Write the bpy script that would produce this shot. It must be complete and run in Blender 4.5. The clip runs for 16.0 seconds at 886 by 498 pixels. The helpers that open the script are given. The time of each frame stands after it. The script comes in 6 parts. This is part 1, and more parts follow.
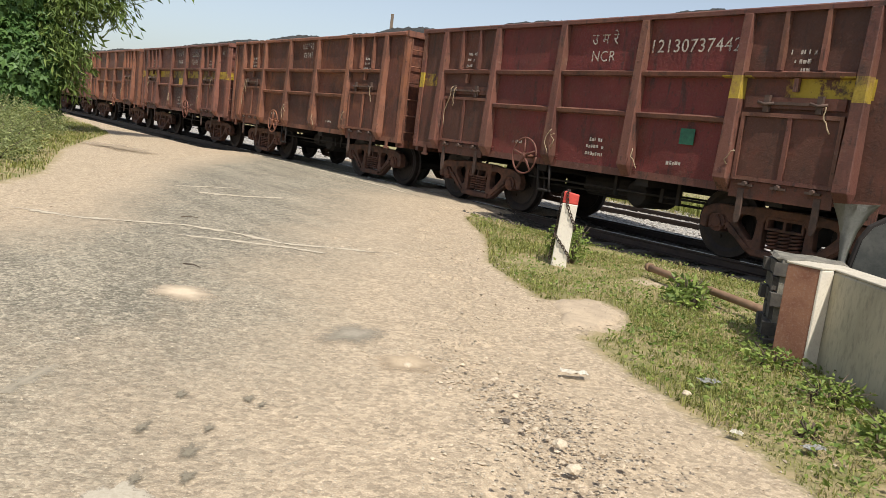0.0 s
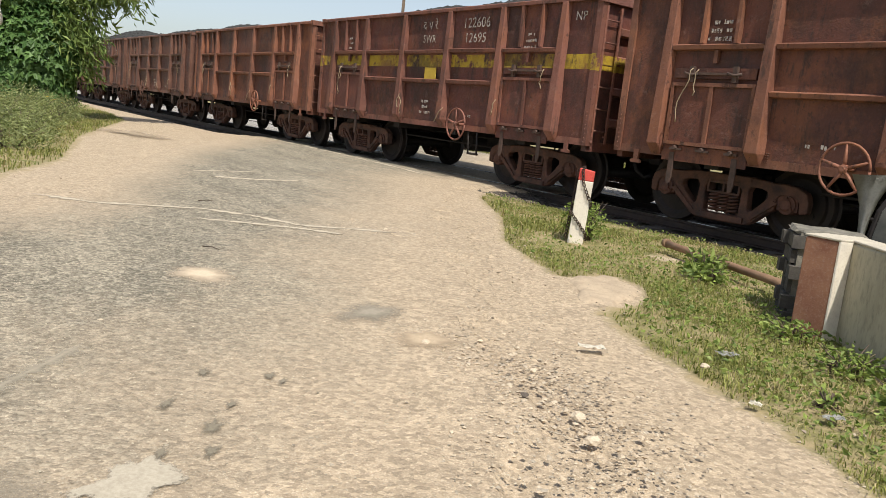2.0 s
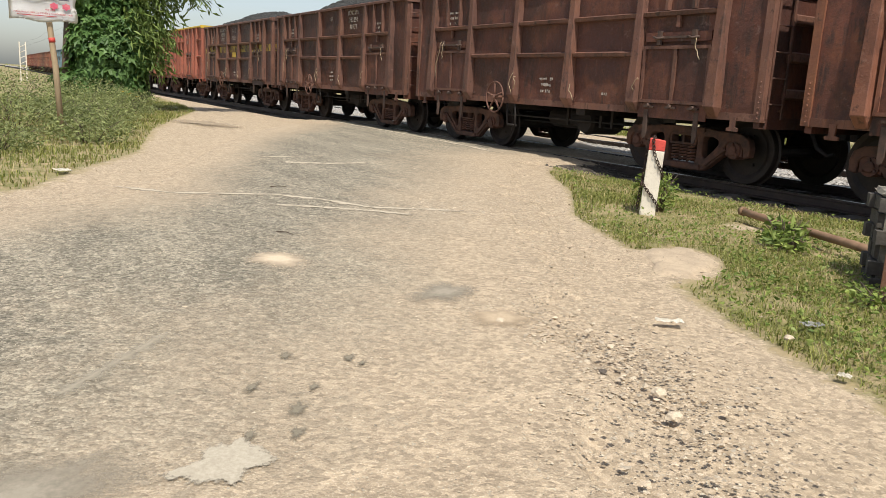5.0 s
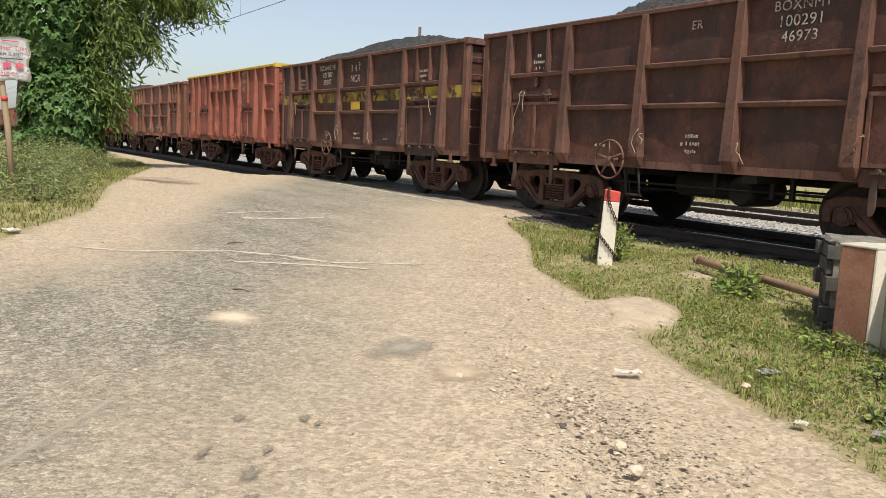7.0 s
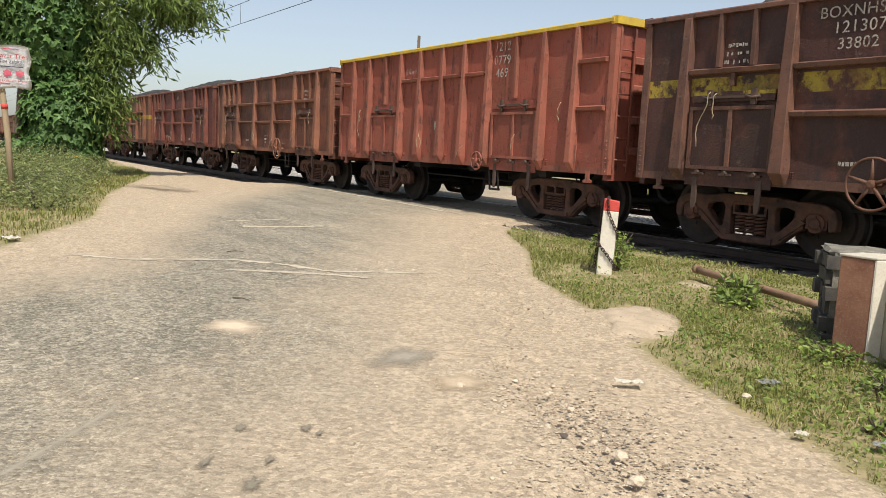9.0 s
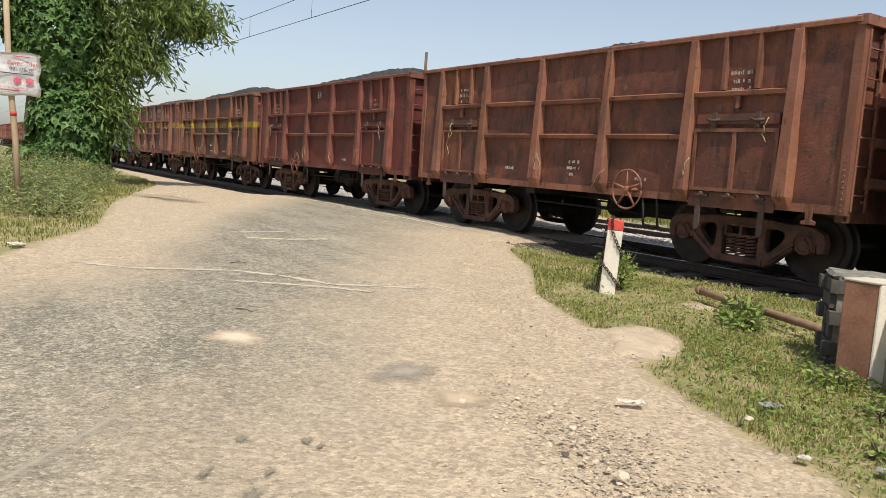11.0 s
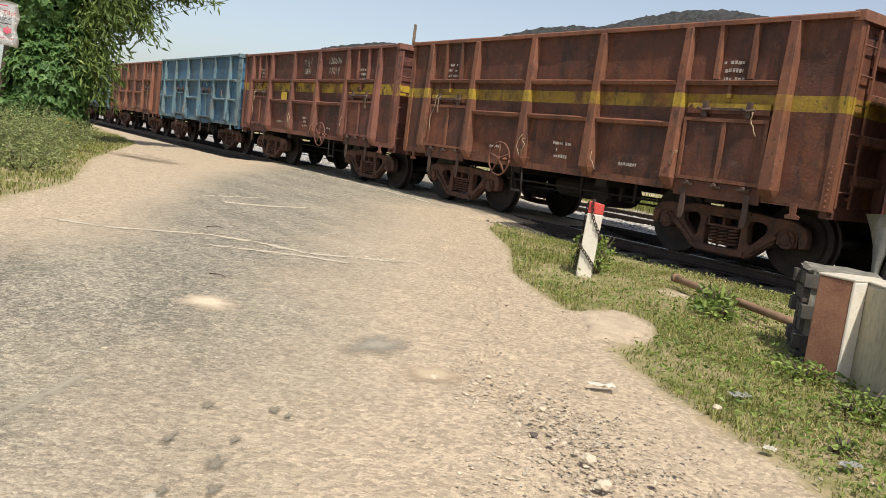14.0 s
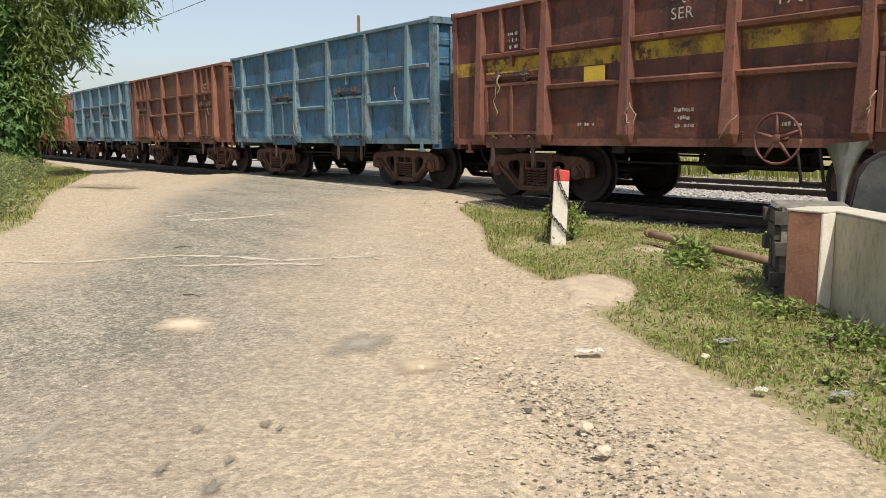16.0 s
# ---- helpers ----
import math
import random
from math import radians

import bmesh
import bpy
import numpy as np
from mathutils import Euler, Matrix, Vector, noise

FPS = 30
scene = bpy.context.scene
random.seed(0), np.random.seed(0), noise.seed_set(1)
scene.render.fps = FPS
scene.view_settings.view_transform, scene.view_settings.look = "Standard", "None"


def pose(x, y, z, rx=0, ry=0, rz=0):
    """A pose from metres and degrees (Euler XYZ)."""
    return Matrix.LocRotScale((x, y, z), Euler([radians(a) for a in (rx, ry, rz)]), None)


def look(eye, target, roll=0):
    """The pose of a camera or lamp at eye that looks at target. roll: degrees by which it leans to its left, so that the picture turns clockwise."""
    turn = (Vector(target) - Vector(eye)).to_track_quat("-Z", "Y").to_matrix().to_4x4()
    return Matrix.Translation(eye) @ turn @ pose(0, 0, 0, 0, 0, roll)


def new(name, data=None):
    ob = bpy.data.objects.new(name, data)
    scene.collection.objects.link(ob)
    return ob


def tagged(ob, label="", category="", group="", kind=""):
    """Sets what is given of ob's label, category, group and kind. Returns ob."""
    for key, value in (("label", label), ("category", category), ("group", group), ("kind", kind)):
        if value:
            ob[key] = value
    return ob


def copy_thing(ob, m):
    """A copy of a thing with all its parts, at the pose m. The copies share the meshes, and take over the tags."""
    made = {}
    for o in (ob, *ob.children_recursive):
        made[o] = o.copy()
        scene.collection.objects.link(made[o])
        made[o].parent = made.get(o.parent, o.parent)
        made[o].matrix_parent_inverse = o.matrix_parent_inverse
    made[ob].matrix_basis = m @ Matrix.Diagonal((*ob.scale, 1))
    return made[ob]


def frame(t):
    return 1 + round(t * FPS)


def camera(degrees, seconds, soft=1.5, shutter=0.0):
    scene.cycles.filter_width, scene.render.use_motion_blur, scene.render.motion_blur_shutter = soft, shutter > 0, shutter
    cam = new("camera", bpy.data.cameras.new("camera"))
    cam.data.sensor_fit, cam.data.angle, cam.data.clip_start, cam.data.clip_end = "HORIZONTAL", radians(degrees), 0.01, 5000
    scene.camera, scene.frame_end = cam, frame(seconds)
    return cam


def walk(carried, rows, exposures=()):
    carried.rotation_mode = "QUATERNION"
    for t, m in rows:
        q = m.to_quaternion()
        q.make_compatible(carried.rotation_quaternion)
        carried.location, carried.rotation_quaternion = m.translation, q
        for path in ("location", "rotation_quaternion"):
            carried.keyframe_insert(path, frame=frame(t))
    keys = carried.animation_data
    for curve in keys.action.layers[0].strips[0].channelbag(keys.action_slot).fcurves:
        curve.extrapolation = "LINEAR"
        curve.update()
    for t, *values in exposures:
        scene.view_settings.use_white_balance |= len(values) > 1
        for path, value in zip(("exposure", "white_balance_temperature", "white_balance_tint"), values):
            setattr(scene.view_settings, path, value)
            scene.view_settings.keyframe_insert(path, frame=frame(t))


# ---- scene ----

# ---------------------------------------------------------------- camera
PATH = [
    (0.0, 0.010, 0.008, 1.216, 53.61, -8.07, 7.08),
    (0.5, 0.021, 0.014, 1.210, 53.91, -9.33, 4.94),
    (1.0, 0.033, 0.006, 1.208, 54.22, -9.50, 4.38),
    (1.5, 0.027, -0.004, 1.205, 54.46, -9.71, 5.23),
    (2.0, 0.026, -0.002, 1.195, 54.63, -9.54, 5.98),
    (2.5, 0.032, -0.013, 1.204, 54.49, -9.31, 6.44),
    (3.0, 0.029, -0.008, 1.209, 53.52, -9.20, 5.52),
    (3.5, 0.021, -0.017, 1.209, 54.71, -9.93, 5.76),
    (4.0, 0.011, -0.024, 1.210, 58.11, -11.02, 4.04),
    (4.2, 0.013, -0.023, 1.205, 59.56, -11.82, 3.19),
    (6.3, -0.001, -0.013, 1.211, 58.22, -9.07, 3.35),
    (6.5, -0.010, 0.001, 1.213, 58.03, -8.12, 3.29),
    (7.0, 0.010, 0.012, 1.218, 56.87, -7.70, 2.49),
    (7.5, 0.002, -0.007, 1.218, 56.41, -7.59, 2.87),
    (8.0, -0.001, -0.005, 1.224, 56.17, -7.48, 3.07),
    (8.5, 0.005, -0.004, 1.214, 56.06, -7.19, 3.93),
    (9.0, 0.009, -0.006, 1.227, 56.77, -7.10, 2.64),
    (9.2, 0.004, -0.023, 1.222, 57.17, -7.07, 2.54),
    (11.5, 0.008, -0.013, 1.224, 56.85, -5.56, 4.40),
    (12.0, 0.004, -0.007, 1.220, 56.71, -5.40, 5.08),
    (12.5, -0.007, -0.009, 1.212, 56.43, -5.78, 5.89),
    (13.0, -0.011, -0.012, 1.223, 56.19, -6.08, 5.97),
    (13.5, -0.023, -0.002, 1.231, 56.39, -6.11, 4.39),
    (14.0, -0.027, 0.007, 1.216, 55.30, -7.58, 6.98),
    (14.5, -0.046, 0.031, 1.228, 54.96, -8.69, 2.84),
    (15.0, -0.048, 0.029, 1.227, 54.61, -8.57, 1.33),
    (15.5, -0.051, 0.042, 1.222, 53.69, -9.00, 0.93),
    (16.0, -0.041, 0.047, 1.225, 53.46, -8.58, -0.78),
]
cam = camera(58.85, 16.0, soft=0.6)
walk(cam, [(t, pose(x, y, z, 90 + p, 0, yw) @ pose(0, 0, 0, 0, 0, r)) for t, x, y, z, yw, p, r in PATH])

# ---------------------------------------------------------------- light
SUN = Vector((0.49, -0.15, 0.86)).normalized()
world = bpy.data.worlds.new("sky")
scene.world = world
world.use_nodes = True
wn = world.node_tree.nodes
sky = wn.new("ShaderNodeTexSky")
sky.sky_type, sky.sun_disc = "NISHITA", False
sky.sun_elevation = math.asin(SUN.z)
sky.sun_rotation = math.atan2(SUN.x, SUN.y)
sky.air_density, sky.dust_density, sky.ozone_density = 1.0, 1.6, 1.5
wn["Background"].inputs["Strength"].default_value = 0.118
haze = wn.new("ShaderNodeHueSaturation")
haze.inputs["Saturation"].default_value = 0.66
world.node_tree.links.new(sky.outputs[0], haze.inputs["Color"])
world.node_tree.links.new(haze.outputs[0], wn["Background"].inputs["Color"])
sun = new("sun", bpy.data.lights.new("sun", "SUN"))
sun.data.energy, sun.data.angle, sun.data.color = 4.0, radians(0.6), (1.0, 0.94, 0.84)
sun.matrix_world = look(SUN * 50, (0, 0, 0))
scene.view_settings.exposure = 0.32

# ---------------------------------------------------------------- numbers
TRACK_Y, PITCH, TOP, SIDE = 10.77, 10.643, 3.32, 1.60
WAGONS = 23
rng = np.random.default_rng(7)


def travel(t):
    """Middle of the first wagon along the track at t seconds."""
    return -8.892 + 8.073 * t - 0.0482 * t * t + 0.000544 * t ** 3


# ---------------------------------------------------------------- materials
def mat_nodes(name):
    m = bpy.data.materials.new(name)
    m.use_nodes = True
    return m, m.node_tree.nodes, m.node_tree.links, m.node_tree.nodes["Principled BSDF"]


def math_node(nt, op, a, b=None, clamp=False):
    n = nt.nodes.new("ShaderNodeMath")
    n.operation, n.use_clamp = op, clamp
    for i, v in enumerate((a, b)):
        if v is None:
            continue
        if isinstance(v, (int, float)):
            n.inputs[i].default_value = v
        else:
            nt.links.new(v, n.inputs[i])
    return n.outputs[0]


def noise_node(nt, scale, detail=4, rough=0.6, stretch=(1, 1, 1), coords="Object", seed=None):
    tc = nt.nodes.new("ShaderNodeTexCoord")
    mp = nt.nodes.new("ShaderNodeMapping")
    mp.inputs["Scale"].default_value = stretch
    nt.links.new(tc.outputs[coords], mp.inputs["Vector"])
    if seed is not None:
        nt.links.new(seed, mp.inputs["Location"])
    n = nt.nodes.new("ShaderNodeTexNoise")
    n.inputs["Scale"].default_value, n.inputs["Detail"].default_value, n.inputs["Roughness"].default_value = scale, detail, rough
    nt.links.new(mp.outputs[0], n.inputs["Vector"])
    return n.outputs["Fac"]


def ramp(nt, fac, stops):
    r = nt.nodes.new("ShaderNodeValToRGB")
    while len(r.color_ramp.elements) < len(stops):
        r.color_ramp.elements.new(0.5)
    for e, (p, c) in zip(r.color_ramp.elements, stops):
        e.position = p
        e.color = (*c, 1) if not isinstance(c, (int, float)) else (c, c, c, 1)
    nt.links.new(fac, r.inputs[0])
    return r.outputs[0]


def mixc(nt, fac, a, b, mode="MIX"):
    n = nt.nodes.new("ShaderNodeMix")
    n.data_type, n.blend_type = "RGBA", mode
    for s, v in ((n.inputs[0], fac), (n.inputs[6], a), (n.inputs[7], b)):
        if isinstance(v, tuple):
            s.default_value = (*v, 1)
        elif isinstance(v, (int, float)):
            s.default_value = v
        else:
            nt.links.new(v, s)
    return n.outputs[2]


def bump(nt, bsdf, height, strength, distance):
    b = nt.nodes.new("ShaderNodeBump")
    b.inputs["Strength"].default_value, b.inputs["Distance"].default_value = strength, distance
    nt.links.new(height, b.inputs["Height"])
    nt.links.new(b.outputs[0], bsdf.inputs["Normal"])


def wagon_seed(nt):
    """A shift of the grain that differs from object to object."""
    oi = nt.nodes.new("ShaderNodeObjectInfo")
    mul = nt.nodes.new("ShaderNodeVectorMath")
    mul.operation = "SCALE"
    mul.inputs[0].default_value = (13.0, 7.0, 5.0)
    nt.links.new(oi.outputs["Random"], mul.inputs["Scale"])
    return mul.outputs[0], oi.outputs["Random"]


def paint(name, base, dark, rust, stripe=None, grime=0.5, stripe_colour=(0.56, 0.36, 0.03), spans=(), bays=None, chalk=0.3):
    """Weathered wagon paint: mottled, rusted in blotches, sooted, scuffed pale, with an optional worn yellow band
    (its heights and wear, within the given spans along the wagon) and end bays of another colour."""
    m, nodes, links, b = mat_nodes(name)
    nt = m.node_tree
    seed, rnd = wagon_seed(nt)
    tc = nodes.new("ShaderNodeTexCoord")
    sx = nodes.new("ShaderNodeSeparateXYZ")
    links.new(tc.outputs["Object"], sx.inputs[0])
    big = noise_node(nt, 0.9, 5, 0.6, seed=seed)
    blotch = noise_node(nt, 1.2, 10, 0.74, (1, 1, 0.8), seed=seed)
    dark_mask = noise_node(nt, 0.85, 10, 0.72, (1.2, 1.2, 0.8), seed=seed)
    patch = noise_node(nt, 3.1, 8, 0.7, seed=seed)
    fine = noise_node(nt, 26, 5, 0.7, seed=seed)
    col = mixc(nt, ramp(nt, big, [(0.38, 0.0), (0.62, 1.0)]), base, dark)
    if bays:
        outer = math_node(nt, "GREATER_THAN", math_node(nt, "ABSOLUTE", sx.outputs[0]), 2.6)
        col = mixc(nt, outer, col, mixc(nt, ramp(nt, big, [(0.38, 0.0), (0.62, 1.0)]), bays, tuple(v * 0.7 for v in bays)))
    if stripe:
        z = sx.outputs[2]
        inside = math_node(nt, "MULTIPLY", math_node(nt, "GREATER_THAN", z, stripe[0]), math_node(nt, "LESS_THAN", z, stripe[1]))
        if spans:
            part_of = 0.0
            for x0, x1 in spans:
                part_of = math_node(nt, "ADD", math_node(nt, "MULTIPLY", math_node(nt, "GREATER_THAN", sx.outputs[0], x0), math_node(nt, "LESS_THAN", sx.outputs[0], x1)), part_of)
            inside = math_node(nt, "MULTIPLY", inside, part_of)
        worn = ramp(nt, patch, [(stripe[2], 1.0), (stripe[2] + 0.07, 0.0)])
        col = mixc(nt, math_node(nt, "MULTIPLY", inside, worn), col, stripe_colour)
    col = mixc(nt, math_node(nt, "MULTIPLY", ramp(nt, blotch, [(0.50, 0.0), (0.60, 1.0)]), 0.7), col, rust)
    col = mixc(nt, math_node(nt, "MULTIPLY", ramp(nt, dark_mask, [(0.50, 0.0), (0.59, 1.0)]), grime), col, (0.042, 0.022, 0.016))
    drip = noise_node(nt, 2.6, 7, 0.7, (2.6, 2.6, 0.22), seed=seed)
    where = ramp(nt, patch, [(0.46, 0.0), (0.58, 1.0)])
    col = mixc(nt, math_node(nt, "MULTIPLY", math_node(nt, "MULTIPLY", ramp(nt, drip, [(0.52, 0.0), (0.60, 1.0)]), where), 0.75), col, (0.034, 0.023, 0.019))
    scuff = noise_node(nt, 4.2, 10, 0.78, (1.0, 1.0, 1.3), seed=seed)
    pale = tuple(0.6 * c + 0.4 * d for c, d in zip(base, (0.42, 0.33, 0.27)))
    col = mixc(nt, math_node(nt, "MULTIPLY", ramp(nt, scuff, [(0.58, 0.0), (0.68, 1.0)]), chalk * 2.0), col, pale)
    scab = noise_node(nt, 10, 8, 0.75, (1, 1, 0.7), seed=seed)
    col = mixc(nt, math_node(nt, "MULTIPLY", ramp(nt, scab, [(0.585, 0.0), (0.63, 1.0)]), 0.6), col, (0.045, 0.024, 0.018))
    col = mixc(nt, math_node(nt, "MULTIPLY", ramp(nt, fine, [(0.55, 0.0), (0.75, 1.0)]), 0.3), col, (0.32, 0.20, 0.14))
    col = mixc(nt, 1.0, col, ramp(nt, rnd, [(0.0, 0.62), (1.0, 0.88)]), "MULTIPLY")
    links.new(col, b.inputs["Base Color"])
    links.new(ramp(nt, fine, [(0.3, 0.5), (0.7, 0.85)]), b.inputs["Roughness"])
    bump(nt, b, math_node(nt, "ADD", math_node(nt, "MULTIPLY", patch, 1.5), fine), 0.5, 0.018)
    return m


def rough_mat(name, a, c, scale=6, rough=0.85, relief=0.01, metal=0.0, spots=None, stretch=(1, 1, 1)):
    m, nodes, links, b = mat_nodes(name)
    nt = m.node_tree
    seed, _ = wagon_seed(nt)
    big = noise_node(nt, scale, 6, 0.65, stretch, seed=seed)
    fine = noise_node(nt, scale * 9, 4, 0.6, stretch, seed=seed)
    col = mixc(nt, ramp(nt, big, [(0.34, 0.0), (0.66, 1.0)]), a, c)
    col = mixc(nt, math_node(nt, "MULTIPLY", ramp(nt, fine, [(0.5, 0.0), (0.75, 1.0)]), 0.5), col, spots or tuple(v * 0.5 for v in a))
    links.new(col, b.inputs["Base Color"])
    b.inputs["Roughness"].default_value, b.inputs["Metallic"].default_value = rough, metal
    bump(nt, b, math_node(nt, "ADD", big, math_node(nt, "MULTIPLY", fine, 0.5)), 0.5, relief)
    return m


def leaf_mat(name, a, c, rough=0.5):
    m, nodes, links, b = mat_nodes(name)
    nt = m.node_tree
    g = nodes.new("ShaderNodeNewGeometry")
    col = ramp(nt, g.outputs["Random Per Island"], [(0.0, a), (0.75, c), (1.0, tuple(min(1, v * 1.35) for v in c))])
    links.new(col, b.inputs["Base Color"])
    b.inputs["Roughness"].default_value = rough
    b.inputs["Specular IOR Level"].default_value = 0.3
    tr = nodes.new("ShaderNodeBsdfTranslucent")
    links.new(mixc(nt, 0.5, col, (0.16, 0.22, 0.02)), tr.inputs["Color"])
    mx = nodes.new("ShaderNodeMixShader")
    mx.inputs[0].default_value = 0.28
    links.new(b.outputs[0], mx.inputs[1])
    links.new(tr.outputs[0], mx.inputs[2])
    links.new(mx.outputs[0], nodes["Material Output"].inputs["Surface"])
    return m


RUST = (0.20, 0.075, 0.035)
P_RED = paint("red_oxide_paint", (0.200, 0.030, 0.026), (0.150, 0.026, 0.022), (0.17, 0.050, 0.030), (2.20, 2.44, 0.52), 0.30, (0.50, 0.36, 0.03), ((3.2, 4.3), (-5.2, -4.3)), (0.135, 0.050, 0.030), 0.12)
P_RED_PLAIN = paint("dull_red_paint", (0.190, 0.031, 0.024), (0.110, 0.024, 0.020), (0.16, 0.043, 0.026), None, 0.7)
P_BROWN = paint("brown_paint", (0.185, 0.062, 0.037), (0.118, 0.042, 0.028), (0.28, 0.098, 0.042), None, 0.55)
P_BROWN_BAND = paint("brown_paint_yellow_band", (0.185, 0.058, 0.040), (0.118, 0.041, 0.030), (0.24, 0.080, 0.038), (2.17, 2.41, 0.53), 0.6, (0.60, 0.41, 0.03))
P_BROWN_FULL = paint("brown_paint_full_yellow_band", (0.185, 0.062, 0.034), (0.120, 0.042, 0.026), (0.26, 0.090, 0.038), (2.13, 2.33, 0.60), 0.55, (0.46, 0.30, 0.03))
P_DARK = paint("dark_brown_paint", (0.140, 0.048, 0.030), (0.088, 0.034, 0.025), (0.21, 0.076, 0.038), None, 0.6)
P_DARK_BAND = paint("dark_brown_paint_yellow_band", (0.100, 0.036, 0.027), (0.060, 0.026, 0.021), (0.155, 0.050, 0.028), (2.15, 2.40, 0.50), 0.65, (0.50, 0.36, 0.04))
P_ORANGE = paint("faded_orange_paint", (0.40, 0.100, 0.060), (0.32, 0.084, 0.054), (0.30, 0.100, 0.06), None, 0.12, chalk=0.25)
P_BLUE = paint("faded_blue_paint", (0.060, 0.205, 0.360), (0.048, 0.150, 0.255), (0.11, 0.17, 0.20), None, 0.35, chalk=0.35)
# posts, ribs, rims and door frames: rubbed bare and dusty
F_RED = paint("rubbed_red_paint", (0.215, 0.085, 0.058), (0.165, 0.058, 0.042), (0.24, 0.11, 0.065), (2.16, 2.46, 0.56), 0.35, (0.52, 0.37, 0.04), ((2.3, 2.75), (3.9, 5.2), (-5.2, -4.3)))
F_BROWN = paint("rubbed_brown_paint", (0.330, 0.138, 0.082), (0.240, 0.092, 0.055), (0.33, 0.128, 0.060), None, 0.35)
F_BAND = paint("rubbed_brown_paint_band", (0.290, 0.118, 0.082), (0.210, 0.080, 0.056), (0.29, 0.110, 0.058), (2.15, 2.42, 0.46), 0.35, (0.56, 0.38, 0.04), ((4.3, 5.2), (-5.2, -4.3)))
F_FULL = paint("rubbed_brown_paint_full_band", (0.300, 0.122, 0.066), (0.215, 0.080, 0.045), (0.31, 0.115, 0.052), (2.13, 2.33, 0.60), 0.35, (0.52, 0.35, 0.03))
F_DARK = paint("rubbed_dark_paint", (0.225, 0.106, 0.072), (0.155, 0.069, 0.049), (0.225, 0.096, 0.054), None, 0.4)
F_DULL = paint("rubbed_dull_red_paint", (0.270, 0.084, 0.056), (0.190, 0.052, 0.036), (0.27, 0.098, 0.054), None, 0.4)
F_ORANGE = paint("rubbed_orange_paint", (0.45, 0.150, 0.096), (0.37, 0.112, 0.070), (0.27, 0.11, 0.07), None, 0.15)
F_BLUE = paint("rubbed_blue_paint", (0.215, 0.330, 0.365), (0.130, 0.250, 0.320), (0.21, 0.23, 0.22), None, 0.3)
FRAME_OF = {P_RED: F_RED, P_RED_PLAIN: F_DULL, P_BROWN: F_BROWN, P_BROWN_BAND: F_BAND, P_BROWN_FULL: F_FULL, P_DARK: F_DARK, P_DARK_BAND: F_DARK, P_ORANGE: F_ORANGE, P_BLUE: F_BLUE}
M_YELLOW = rough_mat("yellow_rim_paint", (0.62, 0.42, 0.04), (0.48, 0.33, 0.05), 3, 0.7, 0.004)
M_LATCH = rough_mat("dark_rusty_iron", (0.115, 0.068, 0.050), (0.060, 0.040, 0.032), 9, 0.8, 0.006)
M_BOGIE = rough_mat("rusty_cast_steel", (0.145, 0.064, 0.040), (0.042, 0.025, 0.020), 5, 0.8, 0.01)
M_BOGIE_RED = rough_mat("red_brown_cast_steel", (0.145, 0.060, 0.038), (0.060, 0.032, 0.024), 5, 0.8, 0.01)
M_WHEEL = rough_mat("dark_wheel_steel", (0.022, 0.018, 0.016), (0.045, 0.031, 0.026), 4, 0.6, 0.004, 0.4)
M_UNDER = rough_mat("black_underframe", (0.014, 0.012, 0.011), (0.028, 0.021, 0.018), 5, 0.85, 0.008)
M_RAIL = rough_mat("rusty_rail_steel", (0.060, 0.040, 0.032), (0.038, 0.028, 0.025), 6, 0.6, 0.003, 0.3)
M_RAILTOP = rough_mat("polished_rail_head", (0.30, 0.29, 0.28), (0.2, 0.19, 0.18), 9, 0.3, 0.001, 0.9)
M_COAL = rough_mat("coal", (0.018, 0.018, 0.018), (0.060, 0.060, 0.058), 14, 0.95, 0.06, 0, (0.012, 0.012, 0.013))
M_CONCRETE = rough_mat("weathered_concrete", (0.36, 0.34, 0.29), (0.24, 0.225, 0.19), 4, 0.9, 0.006)
M_SLEEPER = rough_mat("dark_sleeper", (0.13, 0.115, 0.10), (0.08, 0.07, 0.06), 5, 0.9, 0.006)
M_WHITE = rough_mat("aged_white_paint", (0.78, 0.72, 0.60), (0.66, 0.60, 0.50), 7, 0.8, 0.003, 0, (0.5, 0.43, 0.33))
M_REDP = rough_mat("red_paint", (0.62, 0.075, 0.055), (0.5, 0.06, 0.045), 7, 0.7, 0.003)
M_CHAIN = rough_mat("rusty_chain", (0.09, 0.055, 0.04), (0.05, 0.036, 0.03), 30, 0.7, 0.002, 0.4)
M_WALLRED = rough_mat("faded_red_wash", (0.35, 0.172, 0.100), (0.25, 0.108, 0.064), 6, 0.9, 0.008, 0, (0.42, 0.29, 0.22))
M_WALLGREY = rough_mat("grey_plaster", (0.48, 0.425, 0.300), (0.34, 0.305, 0.215), 3.5, 0.9, 0.005, 0, (0.12, 0.12, 0.1), (1, 1, 0.4))
M_BRICK = rough_mat("blackened_brick", (0.10, 0.09, 0.075), (0.055, 0.05, 0.045), 9, 0.95, 0.015)
M_MORTAR = rough_mat("pale_mortar", (0.25, 0.232, 0.185), (0.12, 0.112, 0.092), 9, 0.95, 0.02)
M_COPING = rough_mat("pale_cement_coping", (0.56, 0.51, 0.41), (0.44, 0.395, 0.31), 7, 0.9, 0.006, 0, (0.30, 0.26, 0.2))
M_PIPE = rough_mat("rusty_pipe", (0.27, 0.17, 0.10), (0.19, 0.11, 0.065), 8, 0.8, 0.004)
M_BALLAST = rough_mat("ballast_stone", (0.50, 0.465, 0.42), (0.32, 0.295, 0.26), 14, 0.95, 0.02)
